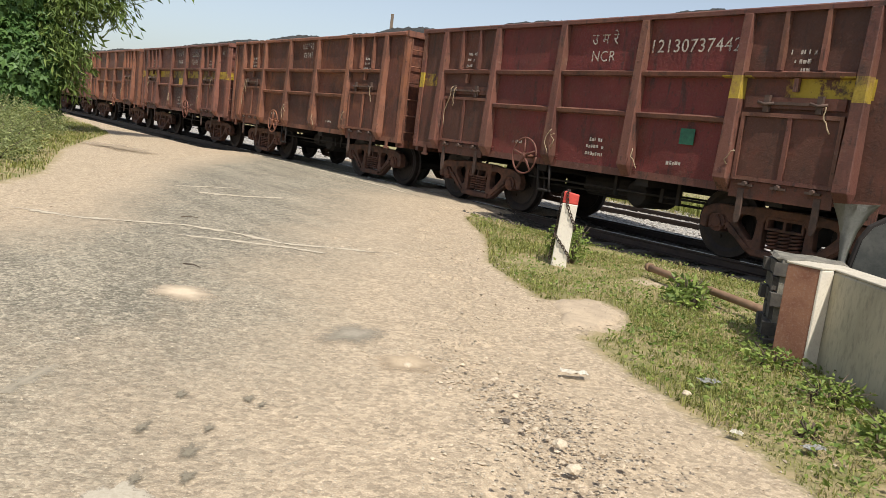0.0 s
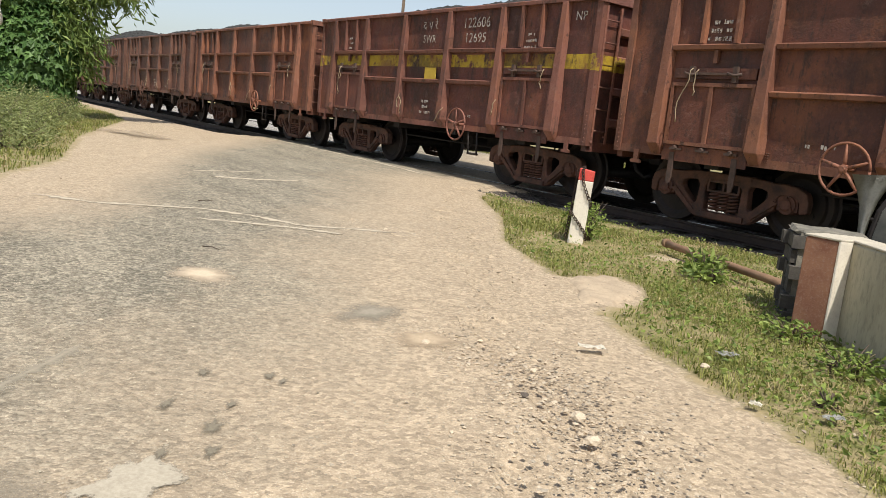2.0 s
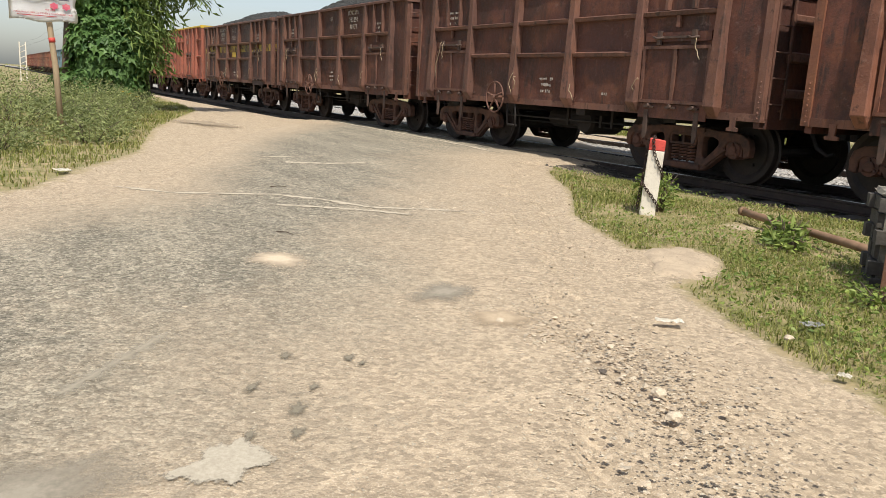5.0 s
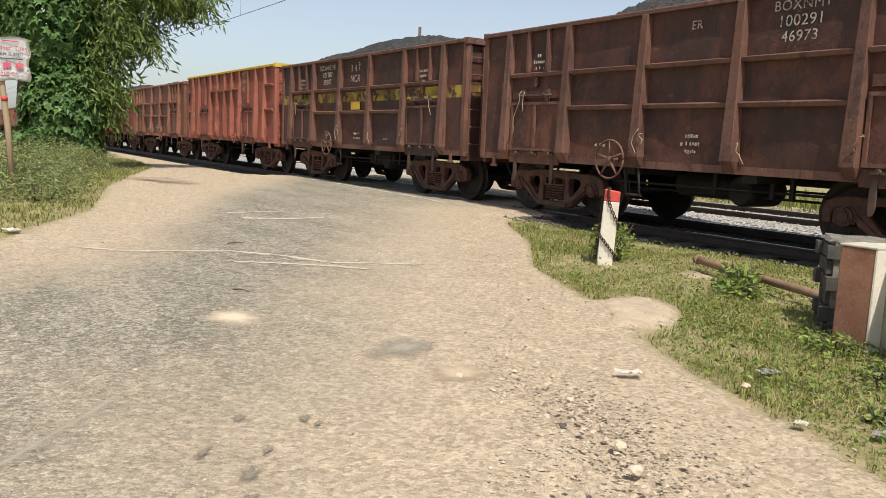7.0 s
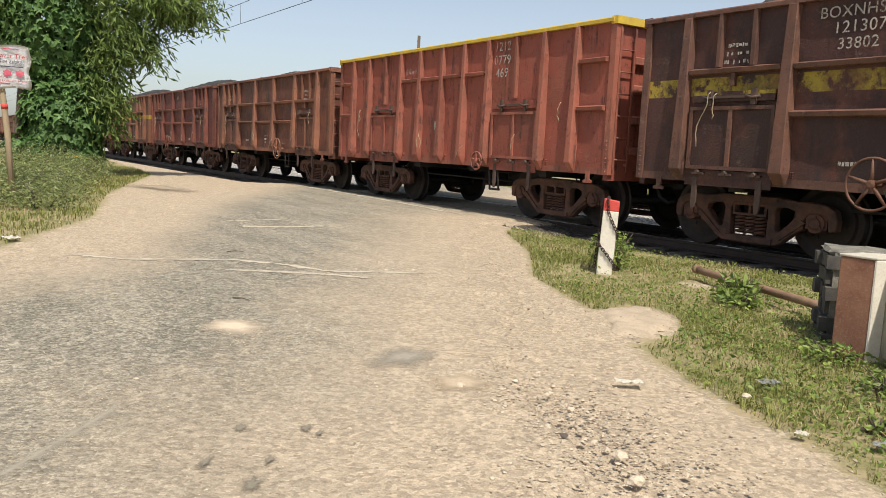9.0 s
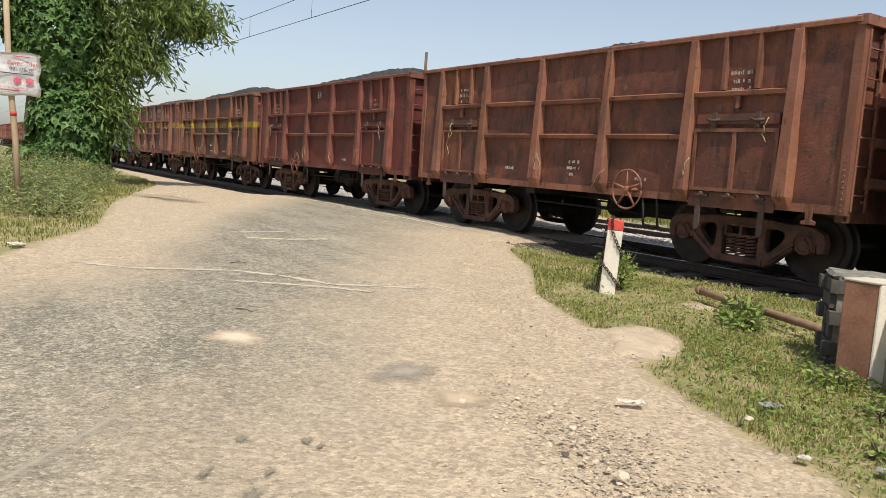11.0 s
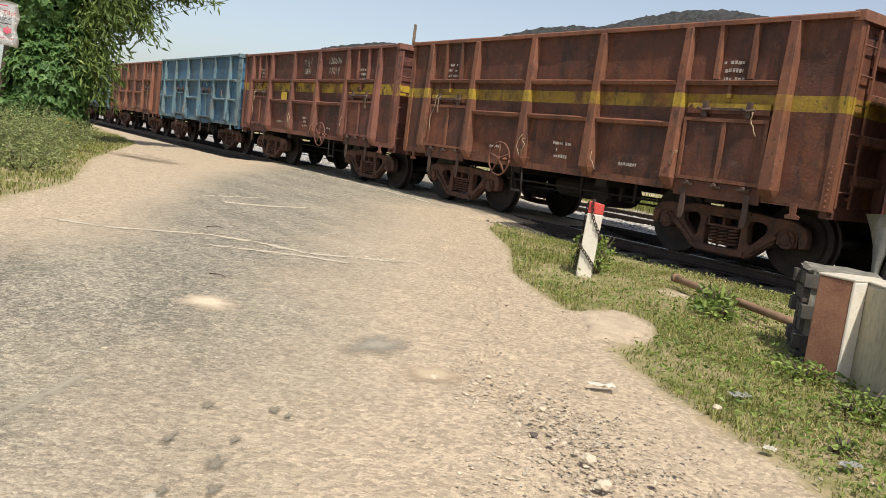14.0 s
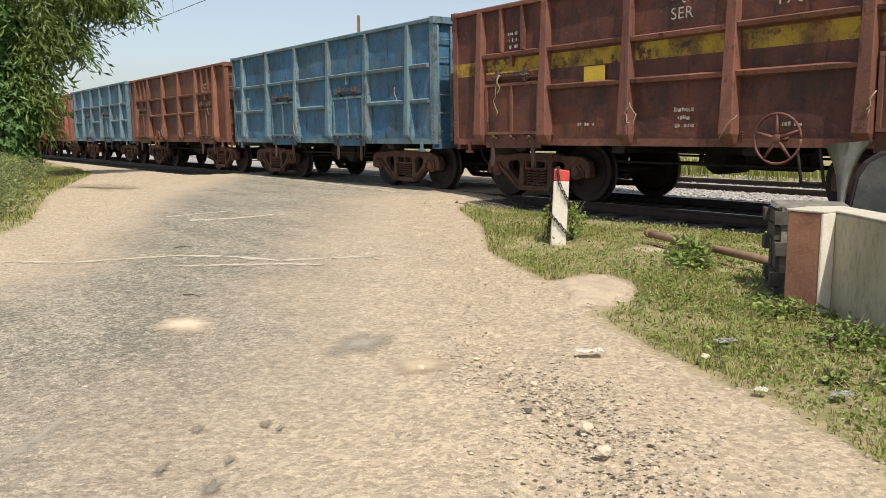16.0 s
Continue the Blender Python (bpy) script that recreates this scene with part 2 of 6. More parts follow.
M_BED_DARK = rough_mat("dark_bed_stone", (0.150, 0.130, 0.110), (0.050, 0.043, 0.038), 6, 0.95, 0.02)
M_ROPE = rough_mat("straw_rope", (0.42, 0.33, 0.21), (0.30, 0.22, 0.14), 20, 0.9, 0.002)
M_BARK = rough_mat("bark", (0.13, 0.095, 0.065), (0.08, 0.06, 0.045), 8, 0.95, 0.02, 0, None, (1, 1, 0.3))
M_WOOD = rough_mat("pale_pole_wood", (0.42, 0.32, 0.20), (0.33, 0.24, 0.15), 6, 0.85, 0.004, 0, None, (1, 1, 0.2))
M_STEEL = rough_mat("grey_painted_steel", (0.33, 0.33, 0.30), (0.22, 0.22, 0.20), 6, 0.6, 0.003)
M_WIRE = rough_mat("wire", (0.10, 0.10, 0.10), (0.07, 0.07, 0.07), 6, 0.6, 0.001, 0.5)
M_LEAF = leaf_mat("tree_leaf", (0.075, 0.125, 0.028), (0.190, 0.255, 0.070))
M_IVY = leaf_mat("creeper_leaf", (0.045, 0.105, 0.026), (0.110, 0.195, 0.055))
M_SHRUB = leaf_mat("shrub_leaf", (0.125, 0.155, 0.055), (0.285, 0.315, 0.130))
M_WEED = leaf_mat("weed_leaf", (0.105, 0.165, 0.034), (0.24, 0.300, 0.075))
M_GRASS = leaf_mat("grass_blade", (0.115, 0.140, 0.032), (0.290, 0.290, 0.085))
M_DRY = leaf_mat("dry_grass_blade", (0.34, 0.26, 0.125), (0.50, 0.41, 0.22))


def stone_mat(name, shades, rough=0.95):
    """Loose stones, each of its own shade."""
    m, nodes, links, b = mat_nodes(name)
    nt = m.node_tree
    g = nodes.new("ShaderNodeNewGeometry")
    col = ramp(nt, g.outputs["Random Per Island"], [(k / (len(shades) - 1), c) for k, c in enumerate(shades)])
    col = mixc(nt, 0.6, col, ramp(nt, noise_node(nt, 160, 3, 0.6), [(0.35, 0.7), (0.65, 1.2)]), "MULTIPLY")
    links.new(col, b.inputs["Base Color"])
    b.inputs["Roughness"].default_value = rough
    return m


M_STONE = stone_mat("dusty_stone", [(0.26, 0.215, 0.16), (0.42, 0.335, 0.24), (0.52, 0.42, 0.30), (0.36, 0.31, 0.24), (0.58, 0.48, 0.35)])
M_GRIT = stone_mat("road_grit", [(0.22, 0.19, 0.145), (0.38, 0.33, 0.25), (0.48, 0.42, 0.315), (0.30, 0.26, 0.2), (0.60, 0.52, 0.39)])


def worn_mat(name, a, c, attribute="", scale=9, level=0.5, soft=0.12, relief=0.004):
    """A thin worn layer: gone in patches, and thinning out where the attribute falls to nothing."""
    m, nodes, links, b = mat_nodes(name)
    nt = m.node_tree
    seed, _ = wagon_seed(nt)
    big = noise_node(nt, scale, 6, 0.7, seed=seed)
    fine = noise_node(nt, scale * 7, 4, 0.7, seed=seed)
    col = mixc(nt, ramp(nt, fine, [(0.35, 0.0), (0.65, 1.0)]), a, c)
    links.new(col, b.inputs["Base Color"])
    b.inputs["Roughness"].default_value = 0.95
    b.inputs["Specular IOR Level"].default_value = 0.2
    cover = math_node(nt, "ADD", math_node(nt, "MULTIPLY", big, 0.6), math_node(nt, "MULTIPLY", fine, 0.4))
    if attribute:
        at = nodes.new("ShaderNodeAttribute")
        at.attribute_name = attribute
        cover = math_node(nt, "ADD", math_node(nt, "MULTIPLY", cover, 0.9), math_node(nt, "SUBTRACT", at.outputs["Fac"], 0.5))
    fac = ramp(nt, cover, [(level - soft, 0.0), (level + soft, 1.0)])
    tr = nodes.new("ShaderNodeBsdfTransparent")
    mx = nodes.new("ShaderNodeMixShader")
    links.new(fac, mx.inputs[0])
    links.new(tr.outputs[0], mx.inputs[1])
    links.new(b.outputs[0], mx.inputs[2])
    links.new(mx.outputs[0], nodes["Material Output"].inputs["Surface"])
    bump(nt, b, math_node(nt, "ADD", big, fine), 0.5, relief)
    return m


M_LETTER = worn_mat("worn_white_lettering", (0.60, 0.55, 0.48), (0.40, 0.34, 0.29), "", 7, 0.47, 0.10, 0.001)


def earth_colour(nt):
    """Pale dusty earth with darker grains and light grit."""
    mid = noise_node(nt, 4.5, 6, 0.65)
    fine = noise_node(nt, 38, 5, 0.7)
    grit = noise_node(nt, 130, 3, 0.7)
    col = mixc(nt, ramp(nt, mid, [(0.32, 0.0), (0.68, 1.0)]), (0.460, 0.366, 0.256), (0.370, 0.294, 0.205))
    col = mixc(nt, math_node(nt, "MULTIPLY", ramp(nt, fine, [(0.5, 0.0), (0.66, 1.0)]), 0.55), col, (0.31, 0.24, 0.165))
    col = mixc(nt, math_node(nt, "MULTIPLY", ramp(nt, grit, [(0.54, 0.0), (0.62, 1.0)]), 0.65), col, (0.62, 0.52, 0.39))
    vor = nt.nodes.new("ShaderNodeTexVoronoi")
    vor.inputs["Scale"].default_value = 44
    tc = nt.nodes.new("ShaderNodeTexCoord")
    nt.links.new(tc.outputs["Object"], vor.inputs["Vector"])
    return mixc(nt, 0.7, col, ramp(nt, vor.outputs["Color"], [(0.2, 0.66), (0.8, 1.26)]), "MULTIPLY")


def ground_mat():
    m, nodes, links, b = mat_nodes("earth_and_grass")
    nt = m.node_tree
    at = nodes.new("ShaderNodeAttribute")
    at.attribute_name = "green"
    big = noise_node(nt, 0.8, 6, 0.6)
    mid = noise_node(nt, 4.5, 6, 0.65)
    fine = noise_node(nt, 38, 5, 0.7)
    earth = earth_colour(nt)
    st = nodes.new("ShaderNodeAttribute")
    st.attribute_name = "stone"
    vor = nodes.new("ShaderNodeTexVoronoi")
    vor.inputs["Scale"].default_value = 26
    tcv = nodes.new("ShaderNodeTexCoord")
    links.new(tcv.outputs["Object"], vor.inputs["Vector"])
    # gravel coloured darker on the main line's bed
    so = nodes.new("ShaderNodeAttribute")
    so.attribute_name = "dark_mask"
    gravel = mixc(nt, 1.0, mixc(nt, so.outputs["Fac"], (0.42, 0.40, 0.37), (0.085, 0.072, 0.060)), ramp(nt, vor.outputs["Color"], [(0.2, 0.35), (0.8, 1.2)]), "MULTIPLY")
    earth = mixc(nt, ramp(nt, math_node(nt, "ADD", st.outputs["Fac"], math_node(nt, "MULTIPLY", math_node(nt, "SUBTRACT", mid, 0.5), 0.8)), [(0.4, 0.0), (0.6, 1.0)]), earth, gravel)
    green = mixc(nt, ramp(nt, mid, [(0.36, 0.0), (0.62, 1.0)]), (0.160, 0.165, 0.055), (0.36, 0.285, 0.165))
    fac = math_node(nt, "ADD", at.outputs["Fac"], math_node(nt, "MULTIPLY", math_node(nt, "SUBTRACT", mid, 0.5), 0.9))
    fac = math_node(nt, "ADD", fac, math_node(nt, "MULTIPLY", math_node(nt, "SUBTRACT", fine, 0.5), 0.6))
    col = mixc(nt, ramp(nt, fac, [(0.4, 0.0), (0.62, 1.0)]), earth, green)
    links.new(col, b.inputs["Base Color"])
    b.inputs["Roughness"].default_value = 0.95
    b.inputs["Specular IOR Level"].default_value = 0.2
    bump(nt, b, math_node(nt, "ADD", math_node(nt, "MULTIPLY", mid, 1.5), fine), 0.6, 0.02)
    return m


def road_mat():
    m, nodes, links, b = mat_nodes("dusty_worn_asphalt")
    nt = m.node_tree
    at = nodes.new("ShaderNodeAttribute")
    at.attribute_name = "dust"
    tcv = nodes.new("ShaderNodeTexCoord")

    def cells(scale):
        v = nodes.new("ShaderNodeTexVoronoi")
        v.inputs["Scale"].default_value = scale
        links.new(tcv.outputs["Object"], v.inputs["Vector"])
        return v
    big = noise_node(nt, 0.55, 7, 0.62)
    wipe = noise_node(nt, 1.1, 8, 0.68, (0.35, 1.5, 1))
    mid = noise_node(nt, 8.5, 8, 0.78)
    fine = noise_node(nt, 70, 4, 0.75)
    col = mixc(nt, ramp(nt, wipe, [(0.40, 0.0), (0.60, 1.0)]), (0.205, 0.184, 0.140), (0.300, 0.265, 0.200))
    # dust caught in the hollows, and bare smooth places
    col = mixc(nt, math_node(nt, "MULTIPLY", ramp(nt, mid, [(0.50, 0.0), (0.60, 1.0)]), 0.55), col, (0.42, 0.365, 0.275))
    bare = noise_node(nt, 1.7, 8, 0.7)
    col = mixc(nt, math_node(nt, "MULTIPLY", ramp(nt, bare, [(0.57, 0.0), (0.63, 1.0)]), 0.40), col, (0.265, 0.240, 0.190))
    stone, chip = cells(38), cells(85)
    col = mixc(nt, 0.85, col, ramp(nt, stone.outputs["Color"], [(0.2, 0.62), (0.8, 1.32)]), "MULTIPLY")
    col = mixc(nt, 0.85, col, ramp(nt, chip.outputs["Color"], [(0.25, 0.62), (0.75, 1.36)]), "MULTIPLY")
    col = mixc(nt, math_node(nt, "MULTIPLY", ramp(nt, fine, [(0.54, 0.0), (0.64, 1.0)]), 0.6), col, (0.15, 0.13, 0.096))
    dust = math_node(nt, "ADD", at.outputs["Fac"], math_node(nt, "MULTIPLY", math_node(nt, "SUBTRACT", big, 0.5), 1.5))
    dust = math_node(nt, "ADD", dust, math_node(nt, "MULTIPLY", math_node(nt, "SUBTRACT", mid, 0.5), 1.0))
    col = mixc(nt, ramp(nt, dust, [(0.0, 0.0), (1.15, 1.0)]), col, earth_colour(nt))
    links.new(col, b.inputs["Base Color"])
    b.inputs["Roughness"].default_value = 0.9
    b.inputs["Specular IOR Level"].default_value = 0.25
    relief = math_node(nt, "ADD", math_node(nt, "MULTIPLY", mid, 1.6), fine)
    relief = math_node(nt, "SUBTRACT", relief, math_node(nt, "ADD", math_node(nt, "MULTIPLY", stone.outputs["Distance"], 1.2), chip.outputs["Distance"]))
    bump(nt, b, relief, 0.6, 0.008)
    return m


M_GROUND, M_ROAD = ground_mat(), road_mat()


# ---------------------------------------------------------------- mesh helpers
def box(bm, x0, x1, y0, y1, z0, z1, m=None):
    vs = [bm.verts.new((m @ Vector(c)) if m else c) for c in
          ((x0, y0, z0), (x1, y0, z0), (x1, y1, z0), (x0, y1, z0), (x0, y0, z1), (x1, y0, z1), (x1, y1, z1), (x0, y1, z1))]
    for f in ((3, 2, 1, 0), (4, 5, 6, 7), (0, 1, 5, 4), (1, 2, 6, 5), (2, 3, 7, 6), (3, 0, 4, 7)):
        bm.faces.new([vs[i] for i in f])
    return vs


def prism(bm, outline, axis, a, b):
    """Extrude a 2D outline along an axis from a to b (axis 1: outline is x, z; axis 2: outline is x, y)."""
    def at(p, d):
        return (p[0], d, p[1]) if axis == 1 else (p[0], p[1], d) if axis == 2 else (d, p[0], p[1])
    lo = [bm.verts.new(at(p, a)) for p in outline]
    hi = [bm.verts.new(at(p, b)) for p in outline]
    n = len(outline)
    bm.faces.new(lo)
    bm.faces.new(hi[::-1])
    for i in range(n):
        bm.faces.new((lo[i], hi[i], hi[(i + 1) % n], lo[(i + 1) % n]))
    bmesh.ops.recalc_face_normals(bm, faces=bm.faces)


def tube(bm, pts, r, seg=8, r_end=None):
    pts = [Vector(p) for p in pts]
    rings, side = [], None
    for i, p in enumerate(pts):
        d = (pts[min(i + 1, len(pts) - 1)] - pts[max(i - 1, 0)]).normalized()
        if side is None:
            side = d.orthogonal().normalized()
        side = (side - d * side.dot(d)).normalized()
        up = d.cross(side)
        rr = r if r_end is None else r + (r_end - r) * i / (len(pts) - 1)
        rings.append([bm.verts.new(p + (side * math.cos(a) + up * math.sin(a)) * rr) for a in (2 * math.pi * k / seg for k in range(seg))])
    for a, b in zip(rings, rings[1:]):
        for k in range(seg):
            f = bm.faces.new((a[k], a[(k + 1) % seg], b[(k + 1) % seg], b[k]))
            f.smooth = True
    bm.faces.new(rings[0][::-1])
    bm.faces.new(rings[-1])


def lathe(bm, profile, seg=28, m=None):
    """Turn (radius, y) pairs round the y axis."""
    rings = []
    for r, y in profile:
        rings.append([bm.verts.new((m or Matrix()) @ Vector((r * math.cos(a), y, r * math.sin(a)))) for a in (2 * math.pi * k / seg for k in range(seg))])
    for a, b in zip(rings, rings[1:]):
        for k in range(seg):
            bm.faces.new((a[k], b[k], b[(k + 1) % seg], a[(k + 1) % seg]))
    bm.faces.new(rings[0])
    bm.faces.new(rings[-1][::-1])


def bevel(bm, w=0.008):
    bmesh.ops.bevel(bm, geom=[e for e in bm.edges if len(e.link_faces) == 2 and e.calc_face_angle(0) > 0.6], offset=w, segments=1, affect="EDGES")


def part(name, bm, material, parent=None, label="", m=None):
    me = bpy.data.meshes.new(name)
    bm.to_mesh(me)
    bm.free()
    me.materials.append(material)
    ob = new(name, me)
    if parent:
        ob.parent = parent
    if m is not None:
        ob.matrix_basis = m
    if label:
        ob["label"] = label
    return ob


def again(ob, m):
    """Another part on the same mesh, under the same thing."""
    o = ob.copy()
    scene.collection.objects.link(o)
    o.matrix_basis = m
    return o


def thing(name, label, category, group="", m=None):
    ob = new(name)
    if m is not None:
        ob.matrix_basis = m
    return tagged(ob, label, category, group)


def sheet(name, verts, faces, material, smooth=False):
    me = bpy.data.meshes.new(name)
    me.from_pydata([tuple(v) for v in verts], [], faces)
    me.materials.append(material)
    if smooth:
        me.polygons.foreach_set("use_smooth", [True] * len(me.polygons))
    return new(name, me)


def leaves(name, material, centres, sizes, droop=0.3, slim=0.35, seed=1, spread=None):
    """One mesh of many bent leaves; each is two quads with a fold along its rib."""
    r = np.random.default_rng(seed)
    n = len(centres)
    a = r.uniform(0, 2 * np.pi, n) if spread is None else spread
    e = r.normal(-droop, 0.45, n)
    d = np.stack([np.cos(a) * np.cos(e), np.sin(a) * np.cos(e), np.sin(e)], 1)
    s = np.cross(d, r.normal(0, 1, (n, 3)))
    s /= np.linalg.norm(s, axis=1)[:, None] + 1e-9
    u = np.cross(s, d)
    L, W = np.asarray(sizes)[:, None], np.asarray(sizes)[:, None] * slim
    c = np.asarray(centres)
    P = [c, c + d * L * 0.45 + s * W * 0.5 + u * W * 0.15, c + d * L - u * L * 0.15, c + d * L * 0.45 - s * W * 0.5 + u * W * 0.15]
    v = np.stack(P, 1).reshape(-1, 3)
    i = np.arange(n) * 4
    f = np.concatenate([np.stack([i, i + 1, i + 2], 1), np.stack([i, i + 2, i + 3], 1)])
    return sheet(name, v.tolist(), f.tolist(), material)


def lobed_leaves(name, material, centres, sizes, outward, seed=1):
    """One mesh of broad five-pointed leaves, hanging with their faces turned outwards."""
    r = np.random.default_rng(seed)
    n = len(centres)
    nrm = np.asarray(outward) + r.normal(0, 0.35, (n, 3)) + np.array([0, 0, 0.45])
    nrm /= np.linalg.norm(nrm, axis=1)[:, None]
    tip = np.array([0, 0, -1.0]) + r.normal(0, 0.4, (n, 3))
    tip -= nrm * np.sum(tip * nrm, axis=1)[:, None]
    tip /= np.linalg.norm(tip, axis=1)[:, None]
    side = np.cross(nrm, tip)
    L = np.asarray(sizes)[:, None]
    shape = ((0.0, 0.0, 0.0), (0.46, -0.10, -0.06), (0.24, 0.26, 0.03), (0.50, 0.48, -0.08), (0.17, 0.58, 0.02), (0.0, 1.0, -0.12), (-0.17, 0.58, 0.02), (-0.50, 0.48, -0.08), (-0.24, 0.26, 0.03), (-0.46, -0.10, -0.06))
    v = np.stack([centres + (side * a + tip * b + nrm * c) * L for a, b, c in shape], 1).reshape(-1, 3)
    i = np.arange(n) * 10
    f = np.concatenate([np.stack([i, i + k, i + k + 1], 1) for k in range(1, 9)])
    return sheet(name, v.tolist(), f.tolist(), material)


def blades(name, material, xy, z, height, seed=1, width=0.006, lean=0.5):
    """One mesh of grass blades, each bent once."""
    r = np.random.default_rng(seed)
    n = len(xy)
    h = height * r.uniform(0.45, 1.15, n)[:, None] if np.ndim(height) == 0 else (np.asarray(height) * r.uniform(0.5, 1.15, n))[:, None]
    a = r.uniform(0, 2 * np.pi, n)
    d = np.stack([np.cos(a), np.sin(a), 0 * a], 1)
    s = np.stack([-np.sin(a), np.cos(a), 0 * a], 1) * (width * r.uniform(0.6, 1.5, n))[:, None]
    b = np.column_stack([xy, z])
    up = np.array([0, 0, 1.0])
    l = (lean * r.uniform(0.2, 1.3, n))[:, None]
    m1 = b + up * h * 0.6 + d * h * l * 0.3
    t = b + up * h * (1 - 0.35 * l) + d * h * l
    v = np.stack([b - s, b + s, m1 + s * 0.8, m1 - s * 0.8, t], 1).reshape(-1, 3)
    i = np.arange(n) * 5
    q = [list(x) for x in np.stack([i, i + 1, i + 2, i + 3], 1).tolist()] + [list(x) for x in np.stack([i + 3, i + 2, i + 4], 1).tolist()]
    return sheet(name, v.tolist(), q, material)


# ---------------------------------------------------------------- ground plan
GRASS_EDGE = [(-30.0, 8.9), (-11.4, 8.9), (-9.8, 7.5), (-7.84, 6.36), (-6.3, 5.15), (-5.2, 4.65), (-4.5, 4.4), (-3.67, 3.9), (-2.9, 3.53), (-1.8, 3.15), (-0.6, 2.5), (1.2, 1.0), (4.0, -2.0), (9.0, -8.0)]
VERGE_EDGE = [(-60.0, 8.2), (-40.0, 7.6), (-32.0, 6.9), (-27.5, 6.4), (-22.0, 4.6), (-17.8, 3.3), (-12.75, 2.2), (-10.6, 1.2), (-8.8, 0.5), (-7.4, -1.5), (-6.0, -6.0), (-5.0, -20.0)]
ROAD_R = [(5.2, -7.5), (1.2, -1.5), (-0.5, 0.7), (-1.9, 1.95), (-3.2, 2.75), (-4.2, 3.4), (-6.0, 4.5), (-9.0, 6.4), (-10.9, 8.0), (-11.3, 9.3), (-13.2, 11.9), (-16.5, 13.6), (-20.0, 17.0), (-26.0, 30.0)]
ROAD_L = [(-2.2, -9.0), (-6.6, -2.0), (-8.6, 0.9), (-9.6, 1.8), (-12.0, 2.7), (-14.0, 3.5), (-16.0, 4.4), (-19.0, 6.0), (-22.0, 7.9), (-23.6, 9.3), (-24.0, 12.3), (-27.0, 17.0), (-34.0, 30.0)]


def side_of(line, x, y):
    """Signed distance from a polyline; positive on its left."""
    best, sign = np.full(np.shape(x), 1e9), np.zeros(np.shape(x))
    for (x0, y0), (x1, y1) in zip(line, line[1:]):
        dx, dy = x1 - x0, y1 - y0
        k = np.clip(((x - x0) * dx + (y - y0) * dy) / (dx * dx + dy * dy), 0, 1)
        px, py = x0 + k * dx - x, y0 + k * dy - y
        dist = np.hypot(px, py)
        cr = dx * (y - y0) - dy * (x - x0)
        sign = np.where(dist < best, np.sign(cr), sign)
        best = np.minimum(best, dist)
    return best * sign


def greenness(x, y):
    right = np.clip(side_of(GRASS_EDGE, x, y) / 0.5 + 0.35, 0, 1) * np.clip((9.0 - y) / 0.5, 0, 1) * (x > -11.6)
    left = np.clip(-side_of(VERGE_EDGE, x, y) / 0.8 + 0.3, 0, 1) * (y < 9.0)
    far = np.clip((y - 17.4) / 0.6, 0, 1)
    u, w = (x + 4.18) * -0.66 + (y - 4.59) * 0.75, (x + 4.18) * 0.75 + (y - 4.59) * 0.66
    bare = np.clip(2.2 - 1.6 * np.hypot(u / 0.60, w / 0.30), 0, 1)
    thin = np.clip(1.6 - 1.3 * np.hypot((x + 5.2) / 0.45, (y - 6.55) / 0.28), 0, 1)
    return np.maximum(np.maximum(right, left), far) * (1 - np.maximum(bare, 0.55 * thin))


def ground_z(x, y):
    off = np.abs(y - TRACK_Y)
    crossing = np.clip((x + 25.0) / 1.0, 0, 1) * np.clip((-10.0 - x) / 1.5, 0, 1)
    bed = -0.17 * np.clip((2.6 - off) / 0.6, 0, 1) * (1 - crossing)
    bed2 = -0.09 * np.clip((2.6 - np.abs(y - 15.55)) / 0.6, 0, 1) * np.clip((x + 18.5) / 1.5, 0, 1)
    dip = -0.35 * np.clip((y - 18.2) / 3.0, 0, 1)
    return np.minimum(bed, bed2) + dip - 0.024


